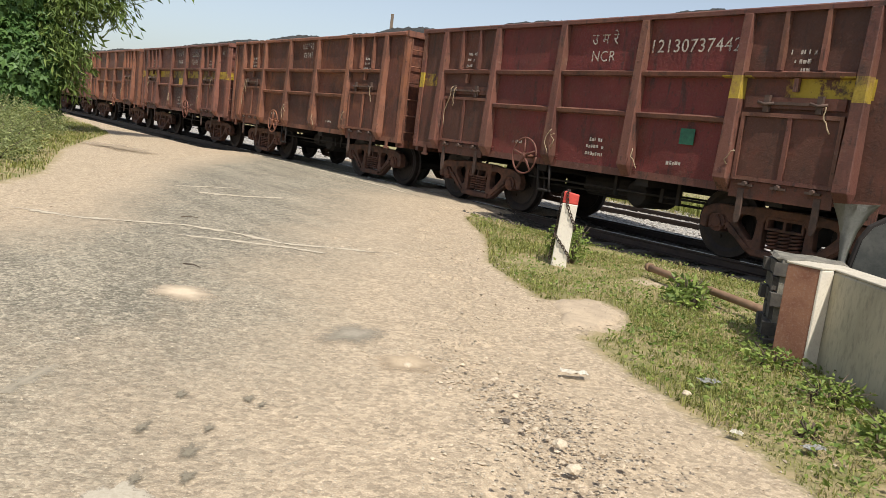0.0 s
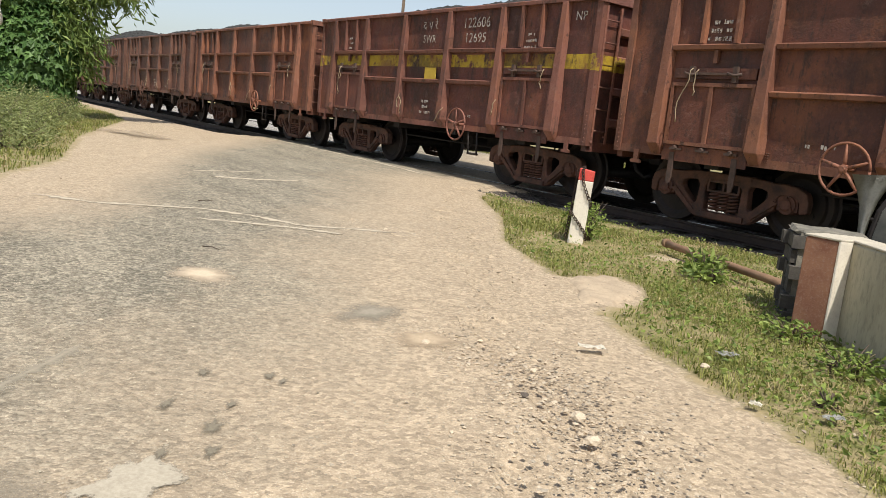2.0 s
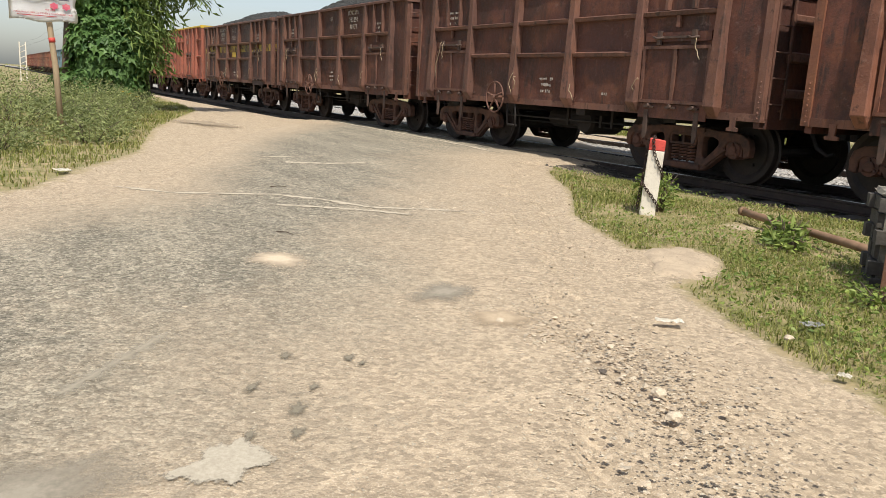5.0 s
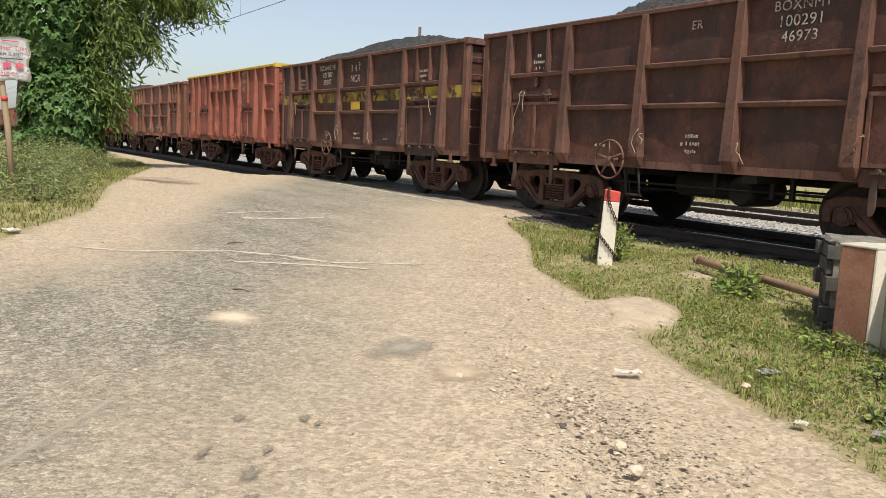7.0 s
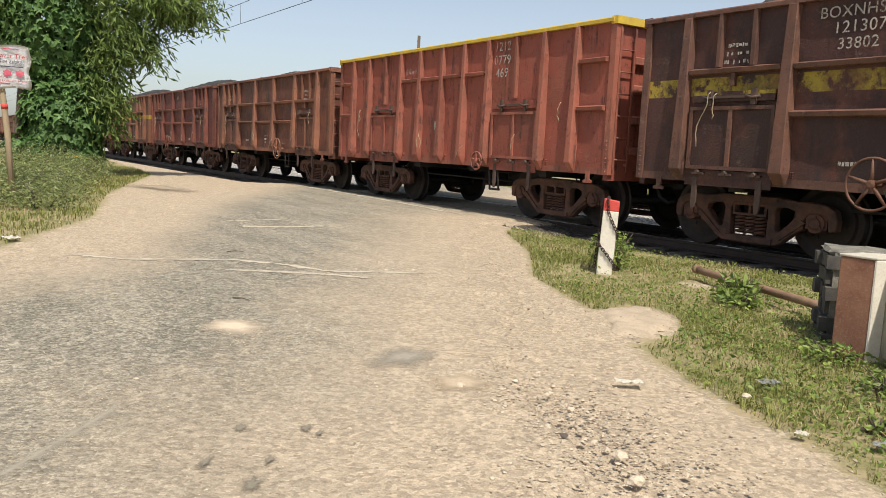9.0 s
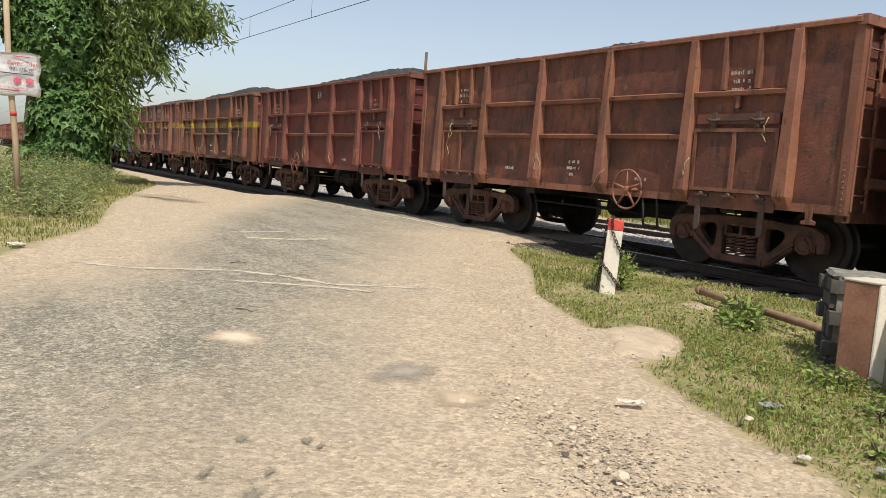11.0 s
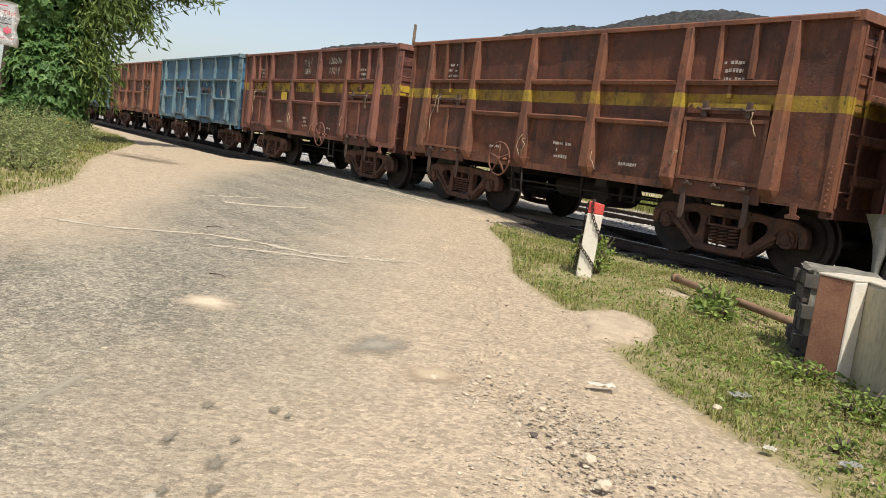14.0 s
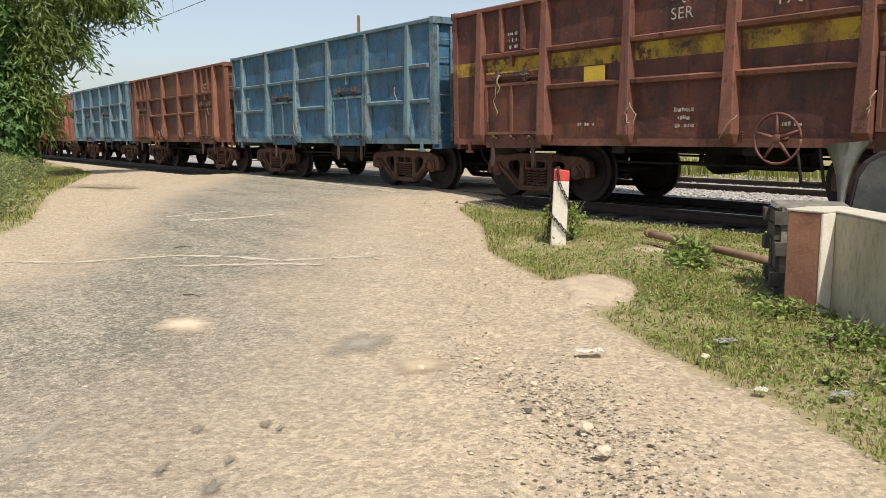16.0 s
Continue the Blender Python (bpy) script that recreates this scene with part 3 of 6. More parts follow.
def make_ground():
    xs = np.concatenate([[-3000, -900, -400, -220, -150], np.arange(-110, -30, 1.5), np.arange(-30, 8, 0.16), np.arange(8, 60, 2.5), [90, 200, 600, 3000]])
    ys = np.concatenate([[-3000, -800, -200, -80, -40, -20], np.arange(-12, -1, 0.6), np.arange(-1, 19.0, 0.16), np.arange(19.0, 60, 2.0), [90, 200, 600, 3000]])
    X, Y = np.meshgrid(xs, ys)
    Z = ground_z(X, Y)
    near = (X > -30) & (X < 8) & (Y > -1) & (Y < 19)
    Z = Z + np.where(near, rng.normal(0, 0.006, X.shape), 0)
    G = greenness(X, Y)
    n, w = X.shape[0], X.shape[1]
    v = np.stack([X, Y, Z], -1).reshape(-1, 3)
    i = (np.arange(n - 1)[:, None] * w + np.arange(w - 1)).ravel()
    f = np.stack([i, i + 1, i + w + 1, i + w], 1)
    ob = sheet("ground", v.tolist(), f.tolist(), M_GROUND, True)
    a = ob.data.attributes.new("green", "FLOAT", "POINT")
    a.data.foreach_set("value", G.ravel().astype(np.float32))
    off = np.minimum(np.abs(Y - TRACK_Y), np.abs(Y - 15.55))
    S = np.clip((3.3 - off) / 0.6, 0, 1) * (Y > TRACK_Y - 1.9) * (1 - (X > -25.5) * (X < np.where(Y < 12.4, -11.2, -17.5)))
    # darker band along the main line, wider on its near side
    a = ob.data.attributes.new("dark_mask", "FLOAT", "POINT")
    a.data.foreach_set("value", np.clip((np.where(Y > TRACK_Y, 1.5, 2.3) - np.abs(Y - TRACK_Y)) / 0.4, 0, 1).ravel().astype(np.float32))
    a = ob.data.attributes.new("stone", "FLOAT", "POINT")
    a.data.foreach_set("value", S.ravel().astype(np.float32))
    tagged(ob, "dusty tan earth with patches of short grass", "ground", kind="structure")


def along(line, n):
    p = np.array(line)
    d = np.concatenate([[0], np.cumsum(np.hypot(*np.diff(p, axis=0).T))])
    k = np.linspace(0, 1, n)
    base = d / d[-1]
    return np.stack([np.interp(k, base, p[:, 0]), np.interp(k, base, p[:, 1])], 1)


def make_road():
    n, w = 420, 60
    R, L = along(ROAD_R, n), along(ROAD_L, n)
    jr = np.convolve(rng.normal(0, 0.35, n), np.ones(5) / 5, "same")
    k = np.linspace(0, 1, w)
    X = R[:, :1] * (1 - k) + L[:, :1] * k
    Y = R[:, 1:] * (1 - k) + L[:, 1:] * k
    d = (L - R) / np.hypot(*(L - R).T)[:, None]
    fade = np.clip(1 - k * 8, 0, 1)
    X += d[:, :1] * jr[:, None] * fade
    Y += d[:, 1:] * jr[:, None] * fade
    Z = 0.004 + 0.010 * np.minimum(1, np.minimum(k, 1 - k) * 10)[None, :] + rng.normal(0, 0.0022, X.shape)
    Z[:, 0] = Z[:, -1] = -0.045
    width = np.hypot(*(L - R).T)[:, None]
    e = np.minimum(k * 1.0, (1 - k) * 1.6)[None, :] * width
    dust = np.maximum(np.clip(1.30 - k[None, :] * width / 2.7, -0.12, 1.30), np.clip(1.35 - (1 - k[None, :]) * width / 1.7, -0.12, 1.35))
    # flangeways beside the rails
    for yr in (TRACK_Y - 0.838, TRACK_Y + 0.838):
        Z = np.where(np.abs(Y - yr) < 0.11, -0.03, Z)
    v = np.stack([X, Y, Z], -1).reshape(-1, 3)
    i = (np.arange(n - 1)[:, None] * w + np.arange(w - 1)).ravel()
    f = np.stack([i, i + 1, i + w + 1, i + w], 1)
    ob = sheet("road", v.tolist(), f.tolist(), M_ROAD, True)
    a = ob.data.attributes.new("dust", "FLOAT", "POINT")
    a.data.foreach_set("value", dust.ravel().astype(np.float32))
    tagged(ob, "worn grey asphalt road dusted with tan sand, leading over the crossing", "road", kind="structure")


def make_track(y, label, x0, x1, buried):
    t = tagged(new("railway_track"), label, "railway track", kind="structure")
    t.location = (0, y, 0)
    prof = [(-0.068, -0.155), (0.068, -0.155), (0.068, -0.14), (0.012, -0.125), (0.012, -0.04), (0.034, -0.03), (0.034, -0.002), (0.026, 0.0), (-0.026, 0.0), (-0.034, -0.002), (-0.034, -0.03), (-0.012, -0.04), (-0.012, -0.125), (-0.068, -0.14)]
    for s in (-0.872, 0.872):
        bm = bmesh.new()
        prism(bm, [(p[0] + s, p[1] + 0.006) for p in prof], 0, x0, x1)
        rail = part("rail", bm, M_RAIL, t)
        bm = bmesh.new()
        box(bm, x0, x1, s - 0.024, s + 0.024, 0.0062, 0.008)
        part("rail_head", bm, M_RAILTOP, rail, "worn bright running surface")
    bm = bmesh.new()
    box(bm, -0.125, 0.125, -1.37, 1.37, -0.28, -0.155)
    bevel(bm, 0.02)
    first = part("sleeper", bm, M_SLEEPER, t, m=pose(x0 + 1, 0, 0))
    k = 0
    x = -45.0
    while x < 25:
        if not (-24.4 < x < (-11.4 if buried else -17.8)):
            again(first, pose(x, 0, rng.uniform(-0.006, 0.006), 0, 0, rng.uniform(-1.2, 1.2)))
        x += 0.65


def make_ballast():
    """Crushed stone round both tracks, as loose pieces; the main line's is darker."""
    for y0, lo, hi, n, mt, label in ((TRACK_Y, -2.3, 1.4, 8000, M_BED_DARK, "dark crushed stone under the train"), (15.55, -3.4, 2.7, 17000, M_BALLAST, "grey crushed stone ballast behind the train")):
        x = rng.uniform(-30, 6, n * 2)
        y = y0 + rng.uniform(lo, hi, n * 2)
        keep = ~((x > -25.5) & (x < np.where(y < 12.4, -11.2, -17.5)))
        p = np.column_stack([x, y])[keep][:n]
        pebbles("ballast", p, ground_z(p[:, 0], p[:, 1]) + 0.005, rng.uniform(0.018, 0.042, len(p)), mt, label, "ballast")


def pebbles(name, xy, z, size, material, label, category):
    n = len(xy)
    base = np.array([(1, 0, 0), (-1, 0, 0), (0, 1, 0), (0, -1, 0), (0, 0, 0.42), (0, 0, -0.6)], float)
    tri = np.array([(0, 2, 4), (2, 1, 4), (1, 3, 4), (3, 0, 4), (2, 0, 5), (1, 2, 5), (3, 1, 5), (0, 3, 5)])
    v = base[None] * rng.uniform(0.6, 1.35, (n, 6, 1)) * size[:, None, None]
    a = rng.uniform(0, 6.28, n)
    c, s = np.cos(a)[:, None], np.sin(a)[:, None]
    v = np.stack([v[..., 0] * c - v[..., 1] * s, v[..., 0] * s + v[..., 1] * c, v[..., 2]], -1)
    v += rng.normal(0, 0.15, v.shape) * size[:, None, None]
    v += np.column_stack([xy, z])[:, None, :]
    f = (tri[None] + (np.arange(n) * 6)[:, None, None]).reshape(-1, 3)
    ob = sheet(name, v.reshape(-1, 3).tolist(), f.tolist(), material)
    return tagged(ob, label, category, kind="stuff")


make_ground()
make_road()
make_track(TRACK_Y, "main railway track with dark worn rails crossing the road", -600, 160, True)
make_track(15.55, "second railway track on grey ballast behind the train", -600, 160, False)
make_ballast()

# ---------------------------------------------------------------- wagons
POSTS = (-4.18, -2.55, -0.85, 0.85, 2.55, 4.18)
HALF = 4.95


def add_bogie(wagon, x):
    bm = bmesh.new()
    box(bm, -0.24, 0.24, -0.98, 0.98, 0.50, 0.74)
    box(bm, -0.09, 0.09, -0.80, 0.80, 0.36, 0.52)
    bevel(bm, 0.02)
    bogie = part("bogie", bm, M_UNDER, wagon, "heavy cast steel bogie", pose(x, 0, 0))
    # side frame: one cast plate with rounded openings, thick at its rims
    half = [(0.0, 0.800), (0.42, 0.800), (0.74, 0.765), (0.94, 0.770), (1.12, 0.745), (1.25, 0.68), (1.29, 0.56), (1.28, 0.42), (1.18, 0.40), (1.16, 0.56), (1.10, 0.615), (0.90, 0.615), (0.84, 0.56), (0.82, 0.40), (0.74, 0.36), (0.66, 0.30), (0.52, 0.185), (0.42, 0.135), (0.0, 0.125)]
    outer = half + [(-x, z) for x, z in half[-2:0:-1]]
    side_hole = [(0.42, 0.36), (0.40, 0.60), (0.44, 0.665), (0.60, 0.665), (0.70, 0.63), (0.71, 0.56), (0.62, 0.46), (0.49, 0.34), (0.45, 0.33)]
    holes = [side_hole, [(-x, z) for x, z in side_hole[::-1]], [(-0.29, 0.235), (0.29, 0.235), (0.30, 0.60), (0.24, 0.69), (-0.24, 0.69), (-0.30, 0.60)]]
    y0, y1 = -1.19, -1.05
    bm = bmesh.new()
    edges = []
    for loop in [outer] + holes:
        vs = [bm.verts.new((x, y1, z)) for x, z in loop]
        edges += [bm.edges.new((vs[i], vs[(i + 1) % len(vs)])) for i in range(len(vs))]
    fill = bmesh.ops.triangle_fill(bm, edges=edges, use_beauty=True)
    faces = [g for g in fill["geom"] if isinstance(g, bmesh.types.BMFace)]
    grown = bmesh.ops.extrude_face_region(bm, geom=faces)
    bmesh.ops.translate(bm, verts=[g for g in grown["geom"] if isinstance(g, bmesh.types.BMVert)], vec=(0, y0 - y1, 0))
    bmesh.ops.recalc_face_normals(bm, faces=bm.faces)
    bevel(bm, 0.014)
    # raised ribs along the slanted arms and the spring seat
    for s in (-1, 1):
        d = [(s * 0.88, 0.50), (s * 0.50, 0.215), (s * 0.44, 0.235), (s * 0.80, 0.53)]
        prism(bm, d if s > 0 else d[::-1], 1, y0 - 0.028, y0 + 0.01)
    box(bm, -0.40, 0.40, y0 - 0.035, y0 + 0.01, 0.15, 0.225)
    box(bm, -0.44, 0.44, y0 - 0.02, y0 + 0.01, 0.735, 0.79)
    # end of the bolster with two pockets
    box(bm, -0.27, 0.27, y0 + 0.01, y1 + 0.02, 0.655, 0.69)
    box(bm, -0.27, 0.27, y0 + 0.01, y1 + 0.02, 0.515, 0.545)
    for px in (-0.255, 0.0, 0.255):
        box(bm, px - 0.018, px + 0.018, y0 + 0.012, y1 + 0.02, 0.545, 0.655)
    frame_near = part("side_frame", bm, M_BOGIE, bogie, "cast steel side frame with triangular openings")
    again(frame_near, pose(0, 0, 0, 0, 0, 180))
    # coil springs
    bm = bmesh.new()
    tube(bm, [(0.068 * math.cos(a), 0.068 * math.sin(a), 0.255 + 0.265 * a / (2 * math.pi * 5.5)) for a in np.linspace(0, 2 * math.pi * 5.5, 56)], 0.0185, 5)
    spring = part("spring", bm, M_BOGIE_RED, bogie, m=pose(-0.165, -1.115, 0))
    for sx, sy in ((0, -1.115), (0.165, -1.115), (-0.165, 1.115), (0, 1.115), (0.165, 1.115)):
        again(spring, pose(sx, sy, 0))
    # axle boxes with bolted caps
    bm = bmesh.new()
    box(bm, -0.15, 0.15, -1.17, -0.98, 0.42, 0.62)
    bevel(bm, 0.02)
    lathe(bm, [(0.125, -1.20), (0.13, -1.17), (0.13, -1.0)], 18, Matrix.Translation((0, 0, 0.5)))
    lathe(bm, [(0.055, -1.235), (0.075, -1.225), (0.075, -1.19)], 14, Matrix.Translation((0, 0, 0.5)))
    for k in range(3):
        a = math.pi / 2 + k * 2 * math.pi / 3
        lathe(bm, [(0.022, -1.225), (0.022, -1.19)], 6, Matrix.Translation((0.094 * math.cos(a), 0, 0.5 + 0.094 * math.sin(a))))
    axle_box = part("axle_box", bm, M_BOGIE_RED, bogie, "red-brown axle box with a bolted cap", pose(-1, 0, 0))
    again(axle_box, pose(1, 0, 0))
    again(axle_box, pose(-1, 0, 0, 0, 0, 180))
    again(axle_box, pose(1, 0, 0, 0, 0, 180))
    # wheelsets, which turn
    bm = bmesh.new()
    lathe(bm, [(0.085, -1.05), (0.085, 1.05)], 14)
    for s in (-1, 1):
        prof = [(0.11, 0.95), (0.13, 0.94), (0.14, 0.90), (0.36, 0.885), (0.42, 0.915), (0.492, 0.915), (0.50, 0.905), (0.505, 0.815), (0.535, 0.80), (0.535, 0.785), (0.42, 0.78), (0.36, 0.84), (0.14, 0.80), (0.11, 0.76)]
        lathe(bm, [(r, s * y) for r, y in prof], 40)
    for k in range(3):
        a = k * 2.1
        lathe(bm, [(0.03, -0.915), (0.03, -0.88)], 8, Matrix.Translation((0.24 * math.cos(a), 0, 0.24 * math.sin(a))))
    bmesh.ops.recalc_face_normals(bm, faces=bm.faces)
    ws = part("wheelset", bm, M_WHEEL, bogie, "dark steel wheels on one axle", pose(-1, 0, 0.5))
    again(ws, pose(1, 0, 0.5))
    return bogie


def door(wagon, x, body, w=0.68, z0=1.13, z1=2.0, side=-1):
    """A side door with raised frame, middle bar, hinge lugs and a latch beam above it."""
    y = -(SIDE + 0.012)
    bm = bmesh.new()
    box(bm, x - w, x + w, y - 0.02, y + 0.008, z0, z1)
    bevel(bm, 0.006)
    m = Matrix() if side < 0 else pose(0, 0, 0, 0, 0, 180)
    d = part("door", bm, body, wagon, "flap door with a raised frame", m)
    bm = bmesh.new()
    box(bm, x - w, x + w, y - 0.055, y - 0.018, z1 - 0.05, z1)
    box(bm, x - w, x + w, y - 0.055, y - 0.018, z0, z0 + 0.05)
    box(bm, x - w, x - w + 0.05, y - 0.052, y - 0.018, z0 + 0.05, z1 - 0.05)
    box(bm, x + w - 0.05, x + w, y - 0.052, y - 0.018, z0 + 0.05, z1 - 0.05)
    bevel(bm, 0.006)
    part("door_frame", bm, FRAME_OF[body], d)
    bm = bmesh.new()
    box(bm, x - 0.03, x + 0.03, y - 0.05, y - 0.018, z0 + 0.05, z1 - 0.05)
    part("door_bar", bm, FRAME_OF[body], d)
    for hx in (-0.46, 0, 0.46):
        bm = bmesh.new()
        box(bm, x + hx - 0.10, x + hx + 0.10, y - 0.055, y - 0.0, z0 - 0.075, z0 - 0.045)
        lathe(bm, [(0.03, y - 0.085), (0.035, y - 0.07), (0.035, y)], 8, Matrix.Translation((x + hx, 0, z0 - 0.045)))
        part("hinge", bm, M_LATCH, d)
    # latch beam with two hooks
    bm = bmesh.new()
    box(bm, x - w + 0.02, x + w - 0.02, y - 0.04, y + 0.006, z1 + 0.06, z1 + 0.20)
    bevel(bm, 0.01)
    part("latch_beam", bm, body, d)
    bm = bmesh.new()
    for hx in (-0.34, 0.36):
        box(bm, x + hx - 0.035, x + hx + 0.035, y - 0.085, y - 0.035, z1 + 0.01, z1 + 0.22)
        tube(bm, [(x + hx - 0.12, y - 0.07, z1 + 0.13), (x + hx, y - 0.1, z1 + 0.10), (x + hx + 0.10, y - 0.07, z1 + 0.12)], 0.02, 6)
    box(bm, x - 0.30, x + 0.25, y - 0.065, y - 0.04, z1 + 0.105, z1 + 0.14)
    part("latch", bm, M_LATCH, d, "rusty door latch with hooks")
    # small prop bar under the upper rib
    bm = bmesh.new()
    box(bm, x - 0.03, x + 0.03, y - 0.06, y, z1 + 0.27, z1 + 0.44)
    part("prop", bm, FRAME_OF[body], d)
    # hangers below the floor
    for hx in (-0.52, 0.52):
        bm = bmesh.new()
        prism(bm, [(x + hx - 0.045, 1.02), (x + hx + 0.045, 1.02), (x + hx + 0.045, 0.66), (x + hx + 0.025, 0.58), (x + hx - 0.005, 0.56), (x + hx - 0.035, 0.58), (x + hx - 0.045, 0.64)], 1, y - 0.03, y + 0.0)
        bevel(bm, 0.006)
        part("hanger", bm, M_LATCH, d)
    return d


def lay_out(ribbed):
    """Posts, doors, ribs (from, to, height), short uprights (place, foot) and the rim's height of a kind of side."""
    edges = (-HALF,) + POSTS + (HALF,)
    bays = list(zip(edges, edges[1:]))
    if ribbed == "tall":
        posts = (-4.15, -3.30, -1.75, -0.90, 0.0, 0.82, 1.65, 3.30, 4.15)
        ribs = [(-1.75, -0.9, 2.76), (-0.9, 0.0, 2.76), (0.0, 0.82, 2.76), (0.82, 1.65, 2.76)] + [(a, c, z) for a, c in ((4.15, HALF), (-HALF, -4.15)) for z in (2.80, 2.02)]
        return posts, (-2.5, 2.5), ribs, [(-2.5, 2.25), (2.5, 2.25)], 3.45
    if ribbed == "blue":
        ribs = [(a, c, z) for k, (a, c) in enumerate(bays) for z in (2.48, 1.80) if not (z < 2 and k in (2, 4))]
        return POSTS, (-1.7, 1.7), ribs, [], 3.36
    ribs = [(a, c, z) for k, (a, c) in enumerate(bays) for z in (2.48, 1.88) if not (k in (0, 6) or (z < 2 and k in (1, 5)))]
    return POSTS, (-3.36, 3.36), ribs, [(x + dx, 2.53) for x in (-3.36, 3.36) for dx in (-0.27, 0.27)], TOP


def side_parts(wagon, body, s, ribbed):
    """All parts of one long side; s=-1 is the side y<0, +1 the other, turned about."""
    m = Matrix() if s < 0 else pose(0, 0, 0, 0, 0, 180)
    posts, doors, ribs, shorts, TOP = lay_out(ribbed)
    bm = bmesh.new()
    # dented plate
    dents = 0.026 if ribbed == "blue" else 0.012
    nx, nz = 96, 22
    grid = []
    for j in range(nz + 1):
        z = 1.02 + (TOP - 0.06 - 1.02) * j / nz
        grid.append([])
        for i in range(nx + 1):
            x = -HALF + 2 * HALF * i / nx
            dent = (0.024 * noise.noise((x * 0.9, z * 1.3, s * 3.0)) + dents * noise.noise((x * 2.6 + z * 1.5, z * 2.4, s * 5.0))) if 0 < i < nx and 0 < j < nz else 0
            grid[-1].append(bm.verts.new((x, -SIDE + dent, z)))
    for j in range(nz):
        for i in range(nx):
            bm.faces.new((grid[j][i], grid[j][i + 1], grid[j + 1][i + 1], grid[j + 1][i])).smooth = True
    box(bm, -HALF, HALF, -SIDE + 0.03, -SIDE + 0.045, 1.02, TOP - 0.06)
    part("side_wall", bm, body, wagon, m=m)
    # sole bar
    bm = bmesh.new()
    box(bm, -HALF, HALF, -SIDE - 0.012, -SIDE + 0.05, 0.95, 1.06)
    bevel(bm, 0.008)
    part("sole_bar", bm, FRAME_OF[body], wagon, m=m)
    # top rim
    bm = bmesh.new()
    prism(bm, [(-SIDE - 0.075, TOP - 0.075), (-SIDE + 0.07, TOP - 0.075), (-SIDE + 0.07, TOP), (-SIDE - 0.05, TOP), (-SIDE - 0.075, TOP - 0.02)], 0, -HALF - 0.02, HALF + 0.02)
    part("top_rim", bm, M_YELLOW if ribbed == "tall" else FRAME_OF[body], wagon, m=m)
    # tapered stanchions, deeper at the foot, with a slanted cut below
    for x in posts:
        w0, w1 = {"tall": (0.060, 0.085), "blue": (0.060, 0.110)}.get(ribbed, (0.080, 0.120))
        bm = bmesh.new()
        yt, yb = -SIDE - 0.085, -SIDE - 0.155
        lev = [(TOP - 0.075, yt, w0), (1.9, (yt + yb) / 2 - 0.01, (w0 + w1) / 2), (1.12, yb, w1), (0.97, -SIDE - 0.035, w1 * 0.72)]
        rings = []
        for z, y, w in lev:
            rings.append([bm.verts.new(c) for c in ((x - w, -SIDE + 0.01, z), (x - w * 0.82, y, z), (x + w * 0.82, y, z), (x + w, -SIDE + 0.01, z))])
        for a, b in zip(rings, rings[1:]):
            for k in range(3):
                bm.faces.new((a[k], b[k], b[k + 1], a[k + 1]))
        bm.faces.new(rings[0])
        bm.faces.new(rings[-1][::-1])
        bmesh.ops.recalc_face_normals(bm, faces=bm.faces)
        bevel(bm, 0.008)
        part("stanchion", bm, FRAME_OF[body], wagon, m=m)
    # horizontal ribs between the stanchions
    for a, b, z in ribs:
        bm = bmesh.new()
        dz = rng.uniform(-0.008, 0.008)
        prism(bm, [(-SIDE + 0.01, z - 0.05 + dz), (-SIDE - 0.085, z - 0.035 + dz), (-SIDE - 0.10, z + 0.02 + dz), (-SIDE + 0.01, z + 0.05 + dz)], 0, a + 0.09, b - 0.09)
        part("side_rib", bm, FRAME_OF[body], wagon, m=m)
    for x, foot in shorts:
        bm = bmesh.new()
        prism(bm, [(x - 0.035, -SIDE + 0.01), (x - 0.028, -SIDE - 0.07), (x + 0.028, -SIDE - 0.07), (x + 0.035, -SIDE + 0.01)], 2, foot, TOP - 0.075)
        part("short_upright", bm, FRAME_OF[body], wagon, m=m)
    for x in doors:
        door(wagon, x, body, side=s)
    # door seat band below each door
    for x in doors:
        bm = bmesh.new()
        box(bm, x - 0.70, x + 0.70, -SIDE - 0.03, -SIDE - 0.013, 0.90, 1.12)
        bevel(bm, 0.006)
        part("skirt_plate", bm, body, wagon, m=m)
    # corner plates with rivets
    for x in (-1, 1):
        bm = bmesh.new()
        box(bm, x * HALF - 0.06, x * HALF + 0.06, -SIDE - 0.03, -SIDE + 0.09, 0.95, TOP - 0.075)
        bevel(bm, 0.01)
        for k in range(8):
            lathe(bm, [(0.014, -SIDE - 0.042), (0.018, -SIDE - 0.03)], 6, Matrix.Translation((x * HALF, 0, 1.0 + 0.07 * k)))
        part("corner_post", bm, FRAME_OF[body], wagon, m=m)
        bm = bmesh.new()
        prism(bm, [(x * 4.55 - 0.05, 1.0), (x * 4.55 + 0.05, 1.0), (x * 4.55 + 0.04, 0.86), (x * 4.55 + 0.10, 0.84), (x * 4.55 + 0.09, 0.80), (x * 4.55 - 0.09, 0.80), (x * 4.55 - 0.10, 0.84), (x * 4.55 - 0.04, 0.86)], 1, -SIDE - 0.03, -SIDE + 0.0)
        part("pull_hook", bm, FRAME_OF[body], wagon, m=m)
    # hand brake wheel with flat spokes, and the step below it
    if ribbed != "blue":
        bm = bmesh.new()
        size = 0.17 if ribbed == "tall" else 0.30
        cx, cz, cy = (-1.25 if s < 0 else 1.62), 1.06, -SIDE - 0.22
        tube(bm, [(cx + size * math.cos(a), cy, cz + size * math.sin(a)) for a in np.linspace(0, 2 * math.pi, 29)], 0.017, 6)
        for k in range(5):
            a = 0.35 + k * 2 * math.pi / 5
